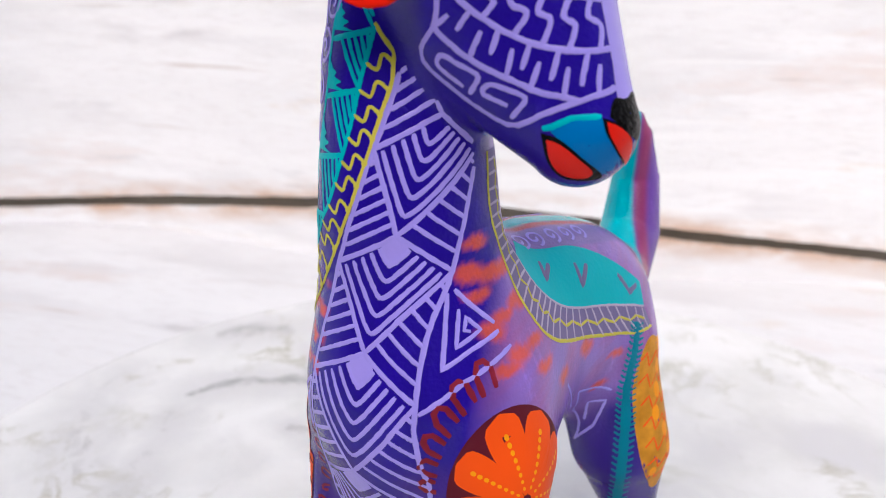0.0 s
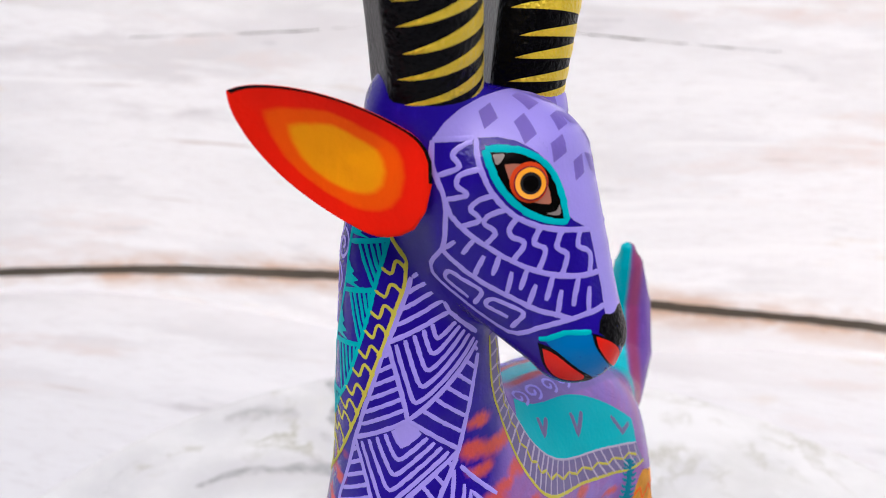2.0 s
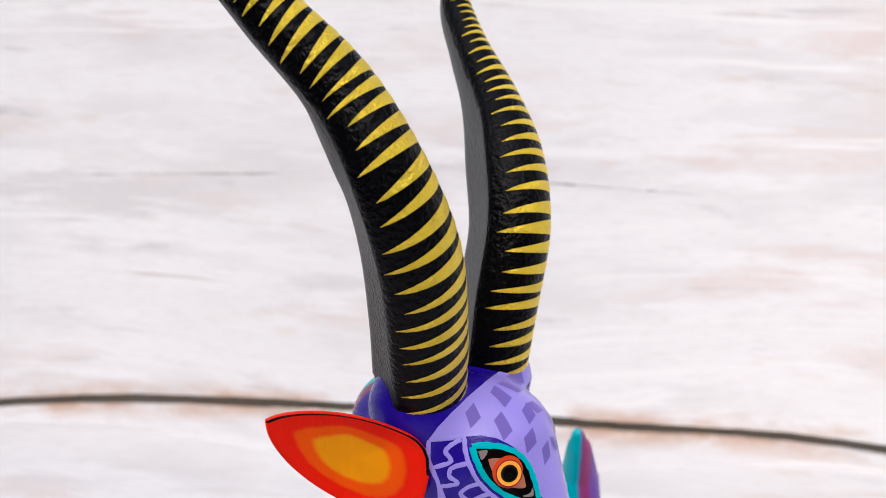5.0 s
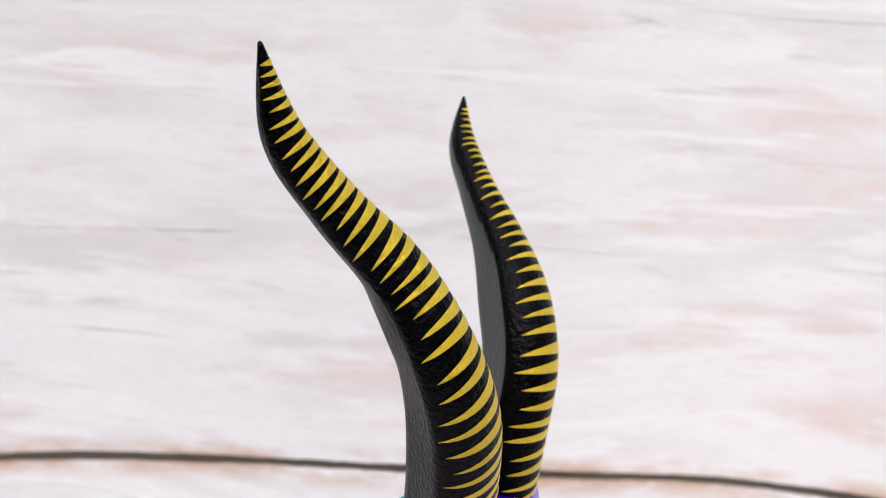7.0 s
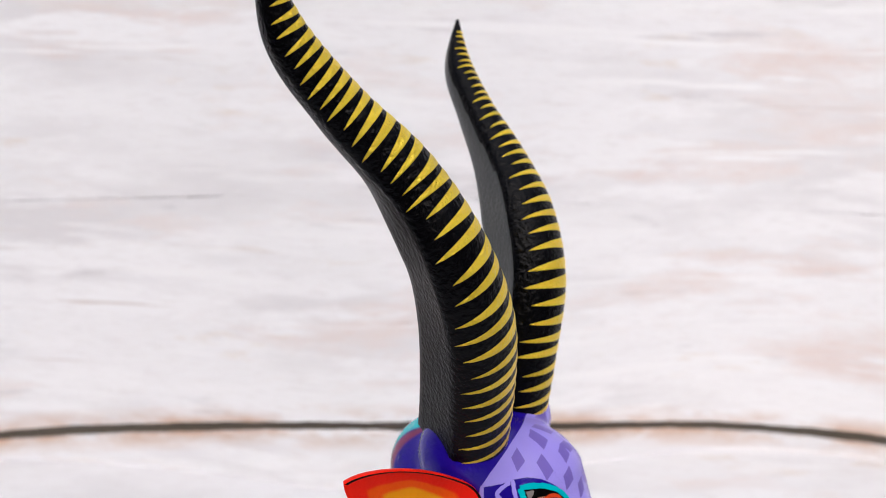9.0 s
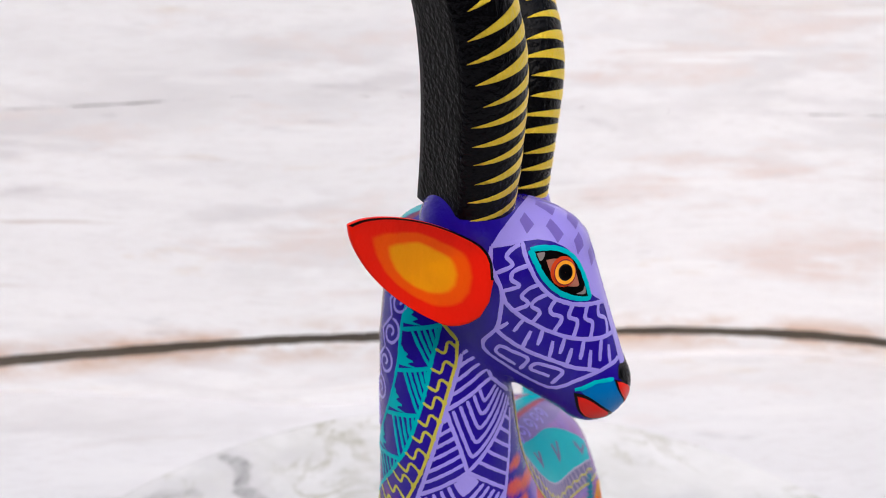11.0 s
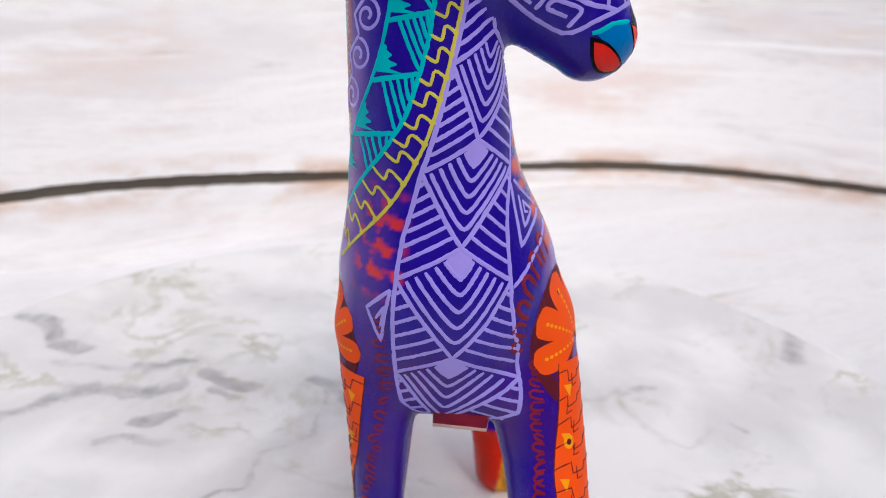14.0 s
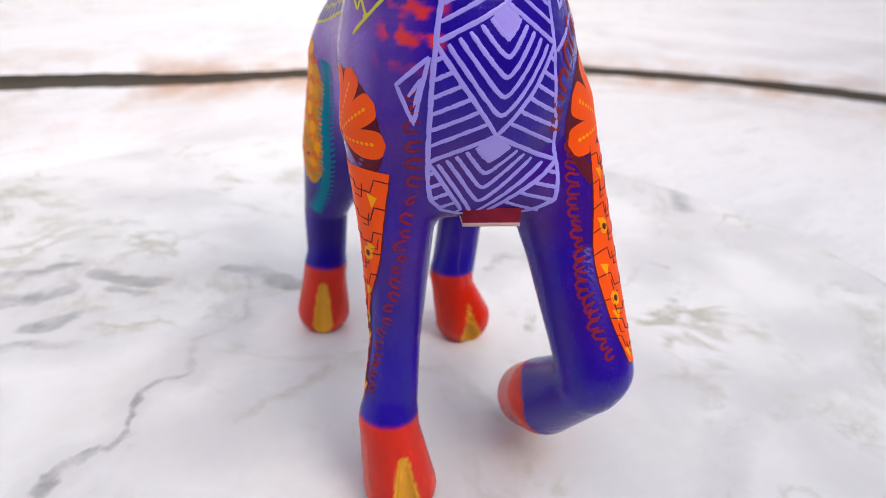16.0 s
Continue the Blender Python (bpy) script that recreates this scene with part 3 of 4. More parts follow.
sv[:, 2] = np.maximum(sv[:, 2], 0.0)
carving.add(sv, sf, "painted_wood", ground_colours(sv))


HORN_RIGHT = [(4.3, -26.2, 208, 10.6), (8.3, -31.1, 222.8, 10.6), (11.7, -37.5, 241.2, 10.4), (10.6, -44.4, 257.7, 9), (2.5, -49.4, 273.5, 7.7), (-6.3, -58.8, 287.3, 6.1), (-12, -67.8, 301.2, 4.6), (-12, -73.7, 318.1, 0.5)]
HORN_LEFT = [(2.3, 1.3, 207, 9.6), (3.2, 2.6, 224, 10.1), (2.8, 6.4, 242.2, 10.2), (-3.6, 11.2, 258.5, 9.9), (-13, 15.9, 272.8, 7.7), (-23.6, 18.8, 286.8, 5.6), (-33.5, 23, 300.6, 4.3), (-37, 27, 315, 0.5)]


def horn(line, side):
    """A black S-shaped horn with tapered gold bars round its front."""
    path = smooth_path(line, 16)
    cen = path[:, :3]
    rad = path[:, 3]
    tan = np.gradient(cen, axis=0)
    tan /= np.linalg.norm(tan, axis=1)[:, None]
    n = 60
    front = HA - (tan @ HA)[:, None] * tan
    front /= np.linalg.norm(front, axis=1)[:, None]
    out = np.cross(tan, front)
    ang = 2 * math.pi * np.arange(n) / n
    ring = lambda i, a, r: cen[i] + r * (math.cos(a) * front[i] + math.sin(a) * out[i])
    edge = radians(94 if side > 0 else 100)
    corner, ridge = np.array((math.cos(edge), math.sin(edge))), np.array((-1.16 if side > 0 else -1.1, 0.0))     # a flat flank on each side, meeting at the back
    flank = np.array((-(corner - ridge)[1], (corner - ridge)[0]))
    reach = flank @ corner
    flat = lambda a: min(-ridge[0], reach / (flank @ np.array((math.cos(a), abs(math.sin(a)))))) if math.cos(a) < corner[0] else 1.0
    cut = lambda i: np.interp(i / (len(cen) - 1), [0, 0.45, 0.8], [1.0, 1.0, 0.35])     # rounder towards the tip
    verts = [ring(i, a, rad[i] * (1 + (flat(a) - 1) * cut(i))) for i in range(len(cen)) for a in ang]
    faces = [(i * n + j, i * n + (j + 1) % n, (i + 1) * n + (j + 1) % n, (i + 1) * n + j) for i in range(len(cen) - 1) for j in range(n)]
    verts.append(cen[-1] + tan[-1] * 0.4)
    faces += [((len(cen) - 1) * n + j, (len(cen) - 1) * n + (j + 1) % n, len(verts) - 1) for j in range(n)]
    # the left horn's flanks take the colour that carries the grey sheen
    kind = lambda f: ("horn_flank" if side > 0 else "worn_flank") if math.cos(2 * math.pi * (f[0] % n + 0.5) / n) < corner[0] - 0.6 * (1 - cut(f[0] // n)) else "black"
    carving.add(verts, faces, [kind(f) for f in faces])
    arc = np.concatenate(([0], np.cumsum(np.linalg.norm(np.diff(cen, axis=0), axis=1))))
    at = lambda s, col: np.array([np.interp(s, arc, col[:, k]) for k in range(col.shape[1])])
    rnd = random.Random(int(5 + side))
    s = 2.2
    while s < arc[-1] - 2.5:
        r = np.interp(s, arc, rad)
        pitch = 1.35 + 0.29 * r
        width = pitch * rnd.uniform(0.70, 0.88)
        half = radians(rnd.uniform(112, 132))
        skew = rnd.uniform(-0.6, 0.6)
        vs, fs = [], []
        for k in range(23):
            u = -1 + 2 * k / 22
            w = width * 0.5 * (1 - abs(u)) ** 0.7 + 0.03
            mid = s - 0.10 * r * abs(u) ** 1.5 * 3 + skew * u * 0.3
            for e in (-w, 0, w):
                q = np.clip(mid + e, 0, arc[-1])
                c, f, o = at(q, cen), at(q, front), at(q, out)
                a = u * half + 0.76
                rr = np.interp(q, arc, rad) * (1 + (flat(a) - 1) * cut(np.interp(q, arc, np.arange(len(arc))))) + (0.16 if e == 0 else 0.06)
                vs.append(c + rr * (math.cos(a) * f + math.sin(a) * o))
        for k in range(22):
            fs += [(3 * k, 3 * k + 1, 3 * k + 4, 3 * k + 3), (3 * k + 1, 3 * k + 2, 3 * k + 5, 3 * k + 4)]
        carving.add(vs, fs, "gold")
        s += pitch * rnd.uniform(0.86, 1.12)


horn(HORN_RIGHT, 1)
horn(HORN_LEFT, -1)


def ear(side):
    """A dished leaf-shaped ear in rings of red, orange and amber."""
    b, tip = hd(1.3, 20.8 * side, 192), hd(-23.2, 41.0 * side, 209.3)
    e = tip - b
    ln = np.linalg.norm(e)
    e /= ln
    w = UP - (UP @ e) * e
    w /= np.linalg.norm(w)
    nrm = np.cross(w, e) * side
    n, edge = 64, []
    for up in (True, False):                                        # blunt at the head, pointed at the tip, fuller below
        for k in range(n // 2):
            u = k / (n // 2) if up else 1 - k / (n // 2)
            u = 1 - (1 - u) ** 1.15
            h = 8.0 * (1 - u) ** 0.72 * (1 + 1.5 * u) * min(1, 0.72 + u * 2.2 if up else 0.30 + u * 4.5)
            edge.append((u * ln - (0 if up else 6.5 * (1 - u) ** 3), h * ((0.95 - 0.12 * u) if up else -(1.34 - 0.3 * u))))
    edge = np.array(edge)
    for _ in range(2):                                              # rounds the corners, but keeps the point
        soft = (np.roll(edge, 1, 0) + 2 * edge + np.roll(edge, -1, 0)) / 4
        soft[n // 2] = edge[n // 2]
        edge = soft
    mid = np.array((0.42 * ln, -1.6))
    steps = [1, 0.97, 0.91, 0.85, 0.79, 0.77, 0.745, 0.72, 0.68, 0.63, 0.6, 0.58, 0.54, 0.5, 0.4, 0.22, 0.06]
    vs, fs, ms, cs = [], [], [], []
    for back in (0, 1):
        for k, q in enumerate(steps):
            for j, (x, y) in enumerate(edge):
                wob = 1 + (0.05 * math.sin(j * 0.39 + 1) * (1 - q) if 0.3 < q < 0.9 else 0)
                ang = math.atan2((y - mid[1]) / 8, (x - mid[0]) / 15)
                oval = mid + np.array((15.0 * math.cos(ang), 7.6 * math.sin(ang) + 1.0 * math.cos(ang)))
                px, py = mid + ((np.array((x, y)) - mid) * q + (oval - np.array((x, y))) * q * min(0.55, 1.3 * (1 - q))) * wob
                curl = -2.2 * (y / 11) ** 2 * q + 2.0 * (x / ln) ** 2 * q
                dish = curl - 3.0 * (1 - q ** 1.8) if not back else curl - 1.5 - 5.0 * (1 - q ** 2)
                vs.append(b + e * px + w * py + nrm * dish)
                blur = q + 0.008 * math.sin(j * 0.5 + 2 * side) + 0.004 * math.sin(j * 1.3)
                warm = [np.interp(blur, [0.3, 0.5, 0.58, 0.72, 0.77], [cc[i] for cc in (AMBER, AMBER, ORANGE, ORANGE, VERMILION)]) for i in range(3)]
                cs.append(INDIGO if back else warm)
    m = len(steps)
    ring = lambda bk, k, j: (bk * m + k) * n + j % n
    for k in range(m - 1):
        for j in range(n):
            q = (steps[k] + steps[k + 1]) / 2
            fs.append((ring(0, k, j), ring(0, k, j + 1), ring(0, k + 1, j + 1), ring(0, k + 1, j)))
            ms.append("black" if q > 0.975 and j < n // 2 else "ear_paint")
            fs.append((ring(1, k, j), ring(1, k + 1, j), ring(1, k + 1, j + 1), ring(1, k, j + 1)))
            ms.append("ear_paint")
    for bk in (0, 1):
        fs.append(tuple(ring(bk, m - 1, j) for j in range(n)))
        ms.append("ear_paint")
    for j in range(n):
        fs.append((ring(0, 0, j), ring(1, 0, j), ring(1, 0, j + 1), ring(0, 0, j + 1)))
        ms.append("vermilion")
    carving.add(vs, fs, ms, cs)


ear(1)
ear(-1)

# ---- painted decoration: fine raised lines and flat fields that follow the carved surface
from mathutils.bvhtree import BVHTree

skin = BVHTree.FromPolygons([tuple(p) for p in sv], [tuple(f) for f in sf])
wob = random.Random(3)


def from_inside(origin, way):
    hit, nrm, _, _ = skin.ray_cast(Vector(origin), Vector(way), 90)
    if hit is None:
        return None
    n = np.array(nrm)
    return np.array(hit), n if n @ np.array(way) > 0 else -n


def on_neck(p):
    """(bearing, height): bearing 0 is straight ahead, 90 its left."""
    a = radians(p[0])
    h = from_inside((-3, -20, p[1]), (math.sin(a), -math.cos(a), 0))
    if h is not None and p[1] > 150 and math.hypot(h[0][0] + 3, h[0][1] + 20) > 21.5:
        return None     # under the muzzle
    return h


def on_face(p):
    """(way down the face, turn from the bridge of the nose to its right side)."""
    v, a = p[0], radians(p[1])
    front = 0.79 * HA + 0.61 * UP
    return from_inside(hd(2 + 0.61 * 32.7 * v, 0, 196 - 0.79 * 32.7 * v), math.cos(a) * front + math.sin(a) * HS)


def snapped(p):
    """The nearest place of the surface."""
    hit, nrm, _, _ = skin.find_nearest(Vector(p))
    return np.array(hit), np.array(nrm)


def disc_at(centre, up=(0, 0, 1)):
    """A flat chart (right, up) in millimetres round a place of the surface."""
    c, n = snapped(centre)
    v = np.array(up, float) - (np.array(up) @ n) * n
    v /= np.linalg.norm(v)
    u = np.cross(v, n)
    return lambda p: snapped(c + p[0] * u + p[1] * v + 1.5 * n)


def dense(path, chart, gap=0.9, closed=False):
    pts = [np.array(p, float) for p in path]
    if closed:
        pts.append(pts[0])
    out = []
    for a, b in zip(pts, pts[1:]):
        ha, hb = chart(a), chart(b)
        if ha is None or hb is None:
            continue
        k = max(1, int(np.linalg.norm(ha[0] - hb[0]) / gap))
        out += [a + (b - a) * i / k for i in range(k)]
    out.append(pts[-1])
    return out


def stroke(path, chart, width, mat, closed=False, lift=0.2):
    """A raised brush line."""
    hits = [h for h in (chart(p) for p in dense(path, chart, closed=closed)) if h is not None]
    if len(hits) < 2:
        return
    p = np.array([h[0] for h in hits])
    runs = [[0]]
    for i in range(1, len(p)):
        step = np.linalg.norm(p[i] - p[runs[-1][-1]])
        if step > 4:
            runs.append([i])
        elif step > 0.12:
            runs[-1].append(i)
    for keep in runs:
        if len(keep) > 1:
            ribbon(p[keep], width, mat, closed, lift)


def seated(p):
    """Points drawn onto the carved surface, with its normals there."""
    n = gradient(p)
    p = p - form(p)[:, None] * n
    return p, n


def ribbon(p, width, mat, closed, lift):
    p, n = seated(p)
    t = np.gradient(p, axis=0)
    side = np.cross(n, t)
    side /= np.linalg.norm(side, axis=1)[:, None] + 1e-9
    vs, fs = [], []
    for i in range(len(p)):
        w = 0.5 * width * wob.uniform(0.86, 1.1)
        if i in (0, len(p) - 1) and not closed:
            w *= 0.7
        jog = side[i] * wob.uniform(-0.05, 0.05)
        vs += [p[i] + jog - side[i] * w + n[i] * 0.06, p[i] + jog + n[i] * lift, p[i] + jog + side[i] * w + n[i] * 0.06]
    for i in range(len(p) - 1):
        fs += [(3 * i, 3 * i + 3, 3 * i + 4, 3 * i + 1), (3 * i + 1, 3 * i + 4, 3 * i + 5, 3 * i + 2)]
    carving.add(vs, fs, mat)


def field(rows, chart, mat, lift=0.07):
    """A flat painted field over a grid of chart points."""
    grid = [[chart(p) for p in r] for r in rows]
    idx, vs, fs = {}, [], []
    for i, r in enumerate(grid):
        for j, h in enumerate(r):
            if h is not None:
                idx[i, j] = len(vs)
                vs.append(h[0])
    if not vs:
        return
    vs, up = seated(np.array(vs))
    vs = vs + up * lift
    for i in range(len(grid) - 1):
        for j in range(len(grid[0]) - 1):
            q = [(i, j), (i, j + 1), (i + 1, j + 1), (i + 1, j)]
            if all(k in idx for k in q):
                c = [vs[idx[k]] for k in q]
                if max(np.linalg.norm(c[0] - c[2]), np.linalg.norm(c[1] - c[3])) < 7:
                    fs.append([idx[k] for k in q])
    carving.add(vs, fs, mat)


def along(path, n):
    q = smooth_path(path, 12)
    return [np.array([np.interp(i / n * (len(q) - 1), np.arange(len(q)), q[:, k]) for k in range(q.shape[1])]) for i in range(n + 1)]


def spot(chart, c, rx, ry, mat, turn=0.0, lift=0.09, n=14):
    ca, sa = math.cos(radians(turn)), math.sin(radians(turn))
    rows = []
    for k in (0.02, 0.5, 1.0):
        rows.append([np.array((c[0] + k * (rx * math.cos(a) * ca - ry * math.sin(a) * sa), c[1] + k * (rx * math.cos(a) * sa + ry * math.sin(a) * ca))) for a in [2 * math.pi * i / n for i in range(n + 1)]])
    field(rows, chart, mat, lift)


# -- chest panel of nested chevrons
edge_l = lambda z: np.interp(z, [70, 78, 83, 91, 99, 109, 117, 123.5, 130, 137, 142.4, 148.7, 156, 174], [-2, -6, -8.5, -9, -8.5, -7.9, -6.9, -5.3, -0.8, 3.6, 9, 14.4, 20, 40.5])
edge_r = lambda z: np.interp(z, [70, 77, 84, 91, 98, 102, 110, 117, 123, 129, 137, 146.6, 153, 165], [56, 57, 59.5, 59.5, 59, 55, 52.2, 53.3, 55.6, 60.5, 73, 84, 93, 112])
middle = lambda z: np.interp(z, [70, 79, 97, 122, 144.5, 161, 166], [25, 25, 24.5, 28.3, 42, 63, 73])
PANEL_LOW = lambda th: np.interp(th, [-10, -5, 5, 12.8, 24, 42, 55.8, 58.5, 61.5], [85, 80, 78.2, 78, 77.4, 77.4, 78, 81.4, 86])
PANEL_TOP = lambda th: 174.5 - max(0, th - 45) * 0.26


def panel(p, z):
    m = middle(z)
    return (m + p * ((edge_r(z) - m) if p > 0 else (m - edge_l(z))), z)


def panel_line(p0, z0, p1, z1, width=1.05):
    pts = [panel(p0 + (p1 - p0) * k / 14, z0 + (z1 - z0) * k / 14) for k in range(15)]
    pts = [q for q in pts if PANEL_LOW(q[0]) < q[1] <= PANEL_TOP(q[0])]
    if len(pts) > 1:
        stroke(pts, on_neck, width, "lilac")


nodes = [190, 166, 144.5, 122.3, 97, 74]
shoulder = [zt - 0.3 * (zt - zb) for zt, zb in zip(nodes, nodes[1:])]
for k, (zt, zb) in enumerate(zip(nodes, nodes[1:])):
    zc = shoulder[k]
    zn = shoulder[k + 1] if k + 1 < len(shoulder) else zb - 5
    for o in [(zt - zb) * q for q in (0.15, 0.30, 0.45, 0.60, 0.74)]:
        if k:
            reach = (1 - o / (zt - zb)) * 0.97
            pts = [panel(p, zb + o + (zc - zb) * (math.sqrt(p * p + 0.006) - 0.05)) for p in np.linspace(-reach, reach, 31)]
            stroke([q for q in pts if PANEL_LOW(q[0]) < q[1] <= PANEL_TOP(q[0])], on_neck, 0.95, "lilac")
    for sgn in (-1, 1):
        if k:
            panel_line(0, zt, sgn, zc)
        panel_line(sgn, zc, 0, zb)
        slope = zb - zn
        for q in (0.15, 0.29, 0.43, 0.57, 0.71, 0.86):
            o = q * (zc - zn)
            p0 = o / (slope + zc - zb)
            panel_line(sgn * p0 * 1.03, zb + o - slope * p0, sgn * 0.97, zb + o - slope * 0.97, 0.9)
    if k > 1:
        h = zt - zb
        rows = [[panel(p * w, zt - f * h) for p in (-1, -0.5, 0, 0.5, 1)] for f, w in ((0.0, 0.02), (0.07, 0.2), (0.13, 0.25), (0.2, 0.15), (0.27, 0.02))]
        field(rows, on_neck, "lilac")
stroke([(edge_l(z), z) for z in np.linspace(173, 85.5, 26)], on_neck, 1.1, "lilac")
stroke([(edge_r(z), z) for z in np.linspace(156, 90, 24)], on_neck, 1.1, "lilac")
stroke([(edge_l(85.5), 85.5), (-6, 81), (2, 78.6), (12, 77.8), (24, 77.2), (40, 77.2), (52, 77.8), (58, 81.4), (edge_r(90), 90)], on_neck, 1.1, "lilac")

# -- bands down its right side of the neck
YO = [(34.7, 176.3), (33.5, 171), (28.5, 167), (24, 162.7), (20, 158), (16, 154), (12.4, 150), (6, 143.8), (0, 139.5), (-5, 136), (-13, 131.5), (-23, 127.2), (-38, 122), (-62, 114)]
YI = [(16, 180.5), (11, 175), (7.5, 170), (5.5, 165), (2, 160), (-3.5, 153.5), (-9.5, 148), (-22, 141.5), (-37, 136), (-54, 130), (-68, 125)]
TL = [(-20, 190), (-26, 180), (-25, 171), (-29, 162), (-35, 156), (-42, 151), (-51, 146), (-64, 138.5), (-80, 130)]
SP = [(-24, 196), (-34, 188), (-40, 180), (-44, 172), (-50, 164), (-58, 156), (-68, 147)]
bearing = lambda line, z: np.interp(z, [q[1] for q in reversed(line)], [q[0] for q in reversed(line)])
stroke(along(YO, 90), on_neck, 0.85, "yellow", lift=0.24)
stroke([(16, 181), (25, 178.6), YO[0]], on_neck, 0.95, "yellow")
stroke(along(YI, 90), on_neck, 1.0, "teal")
stroke(along(TL, 90), on_neck, 0.9, "teal")
for k in range(14):
    z = 174.2 - 4.35 * k + wob.uniform(-0.3, 0.3)
    lean = np.interp(z, [126, 134, 147], [4.2, 3.2, 0])
    t0, t1 = bearing(YI, z + lean), bearing(YO, z)
    zig = [(t0 + (t1 - t0) * w, z + lean * (1 - w) + d) for w, d in ((0.03, -0.2), (0.22, -0.8), (0.42, -1.2), (0.49, -0.3), (0.53, 0.9), (0.60, 1.4), (0.72, 1.3), (0.86, 0.7), (0.98, 0.2))]
    stroke(along(zig, 22), on_neck, 0.72, "yellow")
    spot(on_neck, (t1, z + 0.2), 2.3, 0.65, "yellow", lift=0.26, n=9)
rungs = [188, 177.7, 167.3, 155.4, 143.2, 134]
for z, below in zip(rungs, rungs[1:]):
    a, b = (bearing(TL, z), z), (bearing(YI, z + 2.2), z + 2.2)
    stroke([a, b], on_neck, 1.1, "teal")
    for q in range(5):
        w = 0.26 + 0.15 * q
        foot = below + 2.2 + (z - below) * (0.04 + 0.17 * q)
        stroke([(a[0] + (b[0] - a[0]) * w, z + 2.2 * w), (bearing(YI, foot) - 1, foot)], on_neck, 0.85, "teal")
    # a scalloped leaf in the corner below the hatching
    low, top = below + 0.16 * (z - below), below + 0.62 * (z - below)
    left = lambda h: bearing(TL, h)
    right = lambda f: 3 + 17 * (1 - f) * (0.85 + 0.3 * math.cos(f * 19))
    field([[(left(top + (low - top) * f) + right(1 - f) * j / 4, top + (low - top) * f) for j in range(5)] for f in np.linspace(0, 1, 15)], on_neck, "teal", 0.12)


def curl(chart, c, r, sx, width, mat, turns=1.4, start=0.0, hand=1):
    pts = []
    for k in range(26):
        u = k / 25
        a = start + hand * 2 * math.pi * turns * u
        pts.append((c[0] + r * (1 - 0.82 * u) * math.cos(a) * sx, c[1] + r * (1 - 0.82 * u) * math.sin(a)))
    stroke(pts, chart, width, mat)


for a, b in zip(SP, SP[1:]):
    curl(on_neck, ((a[0] + b[0]) / 2 + 4, (a[1] + b[1]) / 2), 3.5, 3.4, 0.8, "lilac", start=math.pi / 2, hand=-1)
    stroke([a, ((a[0] + b[0]) / 2 - 9, (a[1] + b[1]) / 2), b], on_neck, 0.8, "lilac")

# -- triangular scrolls beside the chest panel
stroke([(54, 113), (72, 118.5), (97, 123)], on_neck, 1.0, "lilac")
stroke([(70, 134), (64, 121), (78, 124), (93, 126)], on_neck, 1.0, "lilac")
stroke([(74, 134.5), (92, 127.5)], on_neck, 1.0, "lilac")
stroke([(75, 131), (71, 124.5), (84, 127), (78, 129.5), (76, 127.3), (79, 127)], on_neck, 0.9, "lilac")
stroke([(-10, 112), (-27, 106), (-17, 98.5), (-10, 112)], on_neck, 0.95, "lilac")
stroke([(-20, 104), (-13, 108), (-17, 102), (-15, 105)], on_neck, 0.8, "lilac")

# -- band and blanket over the back
for sgn in (1, -1):
    mir = lambda pts: [(x if sgn > 0 else -8 - 0.1 * y - x, y, z) for x, y, z in pts]
    outer = along(mir([(11, -13, 158), (12, -14.5, 147), (14.5, -11.5, 137), (20, -8, 126), (22.5, -1, 119), (21, 18, 112), (21, 36, 107), (17, 48, 105)]), 60)
    inner = along(mir([(7, -4, 158), (9, -7, 147), (9, -3, 137), (14, -1, 129), (17, 5, 124), (18, 15, 120), (17, 28, 116.5), (16, 46, 111)]), 60)
    crest = along(mir([(4, -2, 150), (4, 0, 142), (4, 2, 136), (5, 6, 131), (6, 12, 130.5), (6.5, 23, 130), (9, 33, 127), (13, 47, 117)]), 60)
    field([[inner[i] + (crest[i] - inner[i]) * j / 7 for j in range(8)] for i in range(20, 61)], snapped, "teal")
    field([[outer[i] + (inner[i] - outer[i]) * j / 4 for j in range(5)] for i in range(0, 61)], snapped, "grey_lilac", 0.05)
    stroke(outer, snapped, 0.85, "yellow")
    stroke(inner, snapped, 0.6, "cream_lilac")
    zig = []
    for i in range(2, 60, 2):
        m = 0.42 if (i // 2) % 2 else 0.58
        zig.append(outer[i] * (1 - m) + inner[i] * m)
        stroke([outer[i] * 0.98 + inner[i] * 0.02, outer[i] * 0.55 + inner[i] * 0.45, inner[min(60, i + 1)]], snapped, 0.6, "cream_lilac")
    stroke(zig, snapped, 0.7, "yellow")
    for i in range(30, 56, 12):
        stroke([inner[i] * 0.3 + crest[i] * 0.7, inner[i + 2] * 0.65 + crest[i + 2] * 0.35, inner[min(60, i + 4)] * 0.3 + crest[min(60, i + 4)] * 0.7], snapped, 1.5, "grey_lilac")
    for y in (5, 11.5, 18, 24.5, 31):
        ch = disc_at((-4 - 0.06 * y + sgn * 6.8, y, 130), (0, 1, 0))
        curl(ch, (0, 0), 2.9, 1, 0.8, "lilac", 1.3, 0, sgn)

# -- flowers on the shoulders


def dome_at(centre, reach):
    """A chart (right, up) wrapped round a bulge of the surface, cast from a point inside it."""
    c, n = snapped(centre)
    v = np.array((0, 0, 1.0)) - n[2] * n
    v /= np.linalg.norm(v)
    u = np.cross(v, n)

    def chart(p):
        r = math.hypot(p[0], p[1]) + 1e-9
        out = (p[0] * u + p[1] * v) / r
        return from_inside(c - reach * n, math.cos(r / reach) * n + math.sin(r / reach) * out)
    return chart


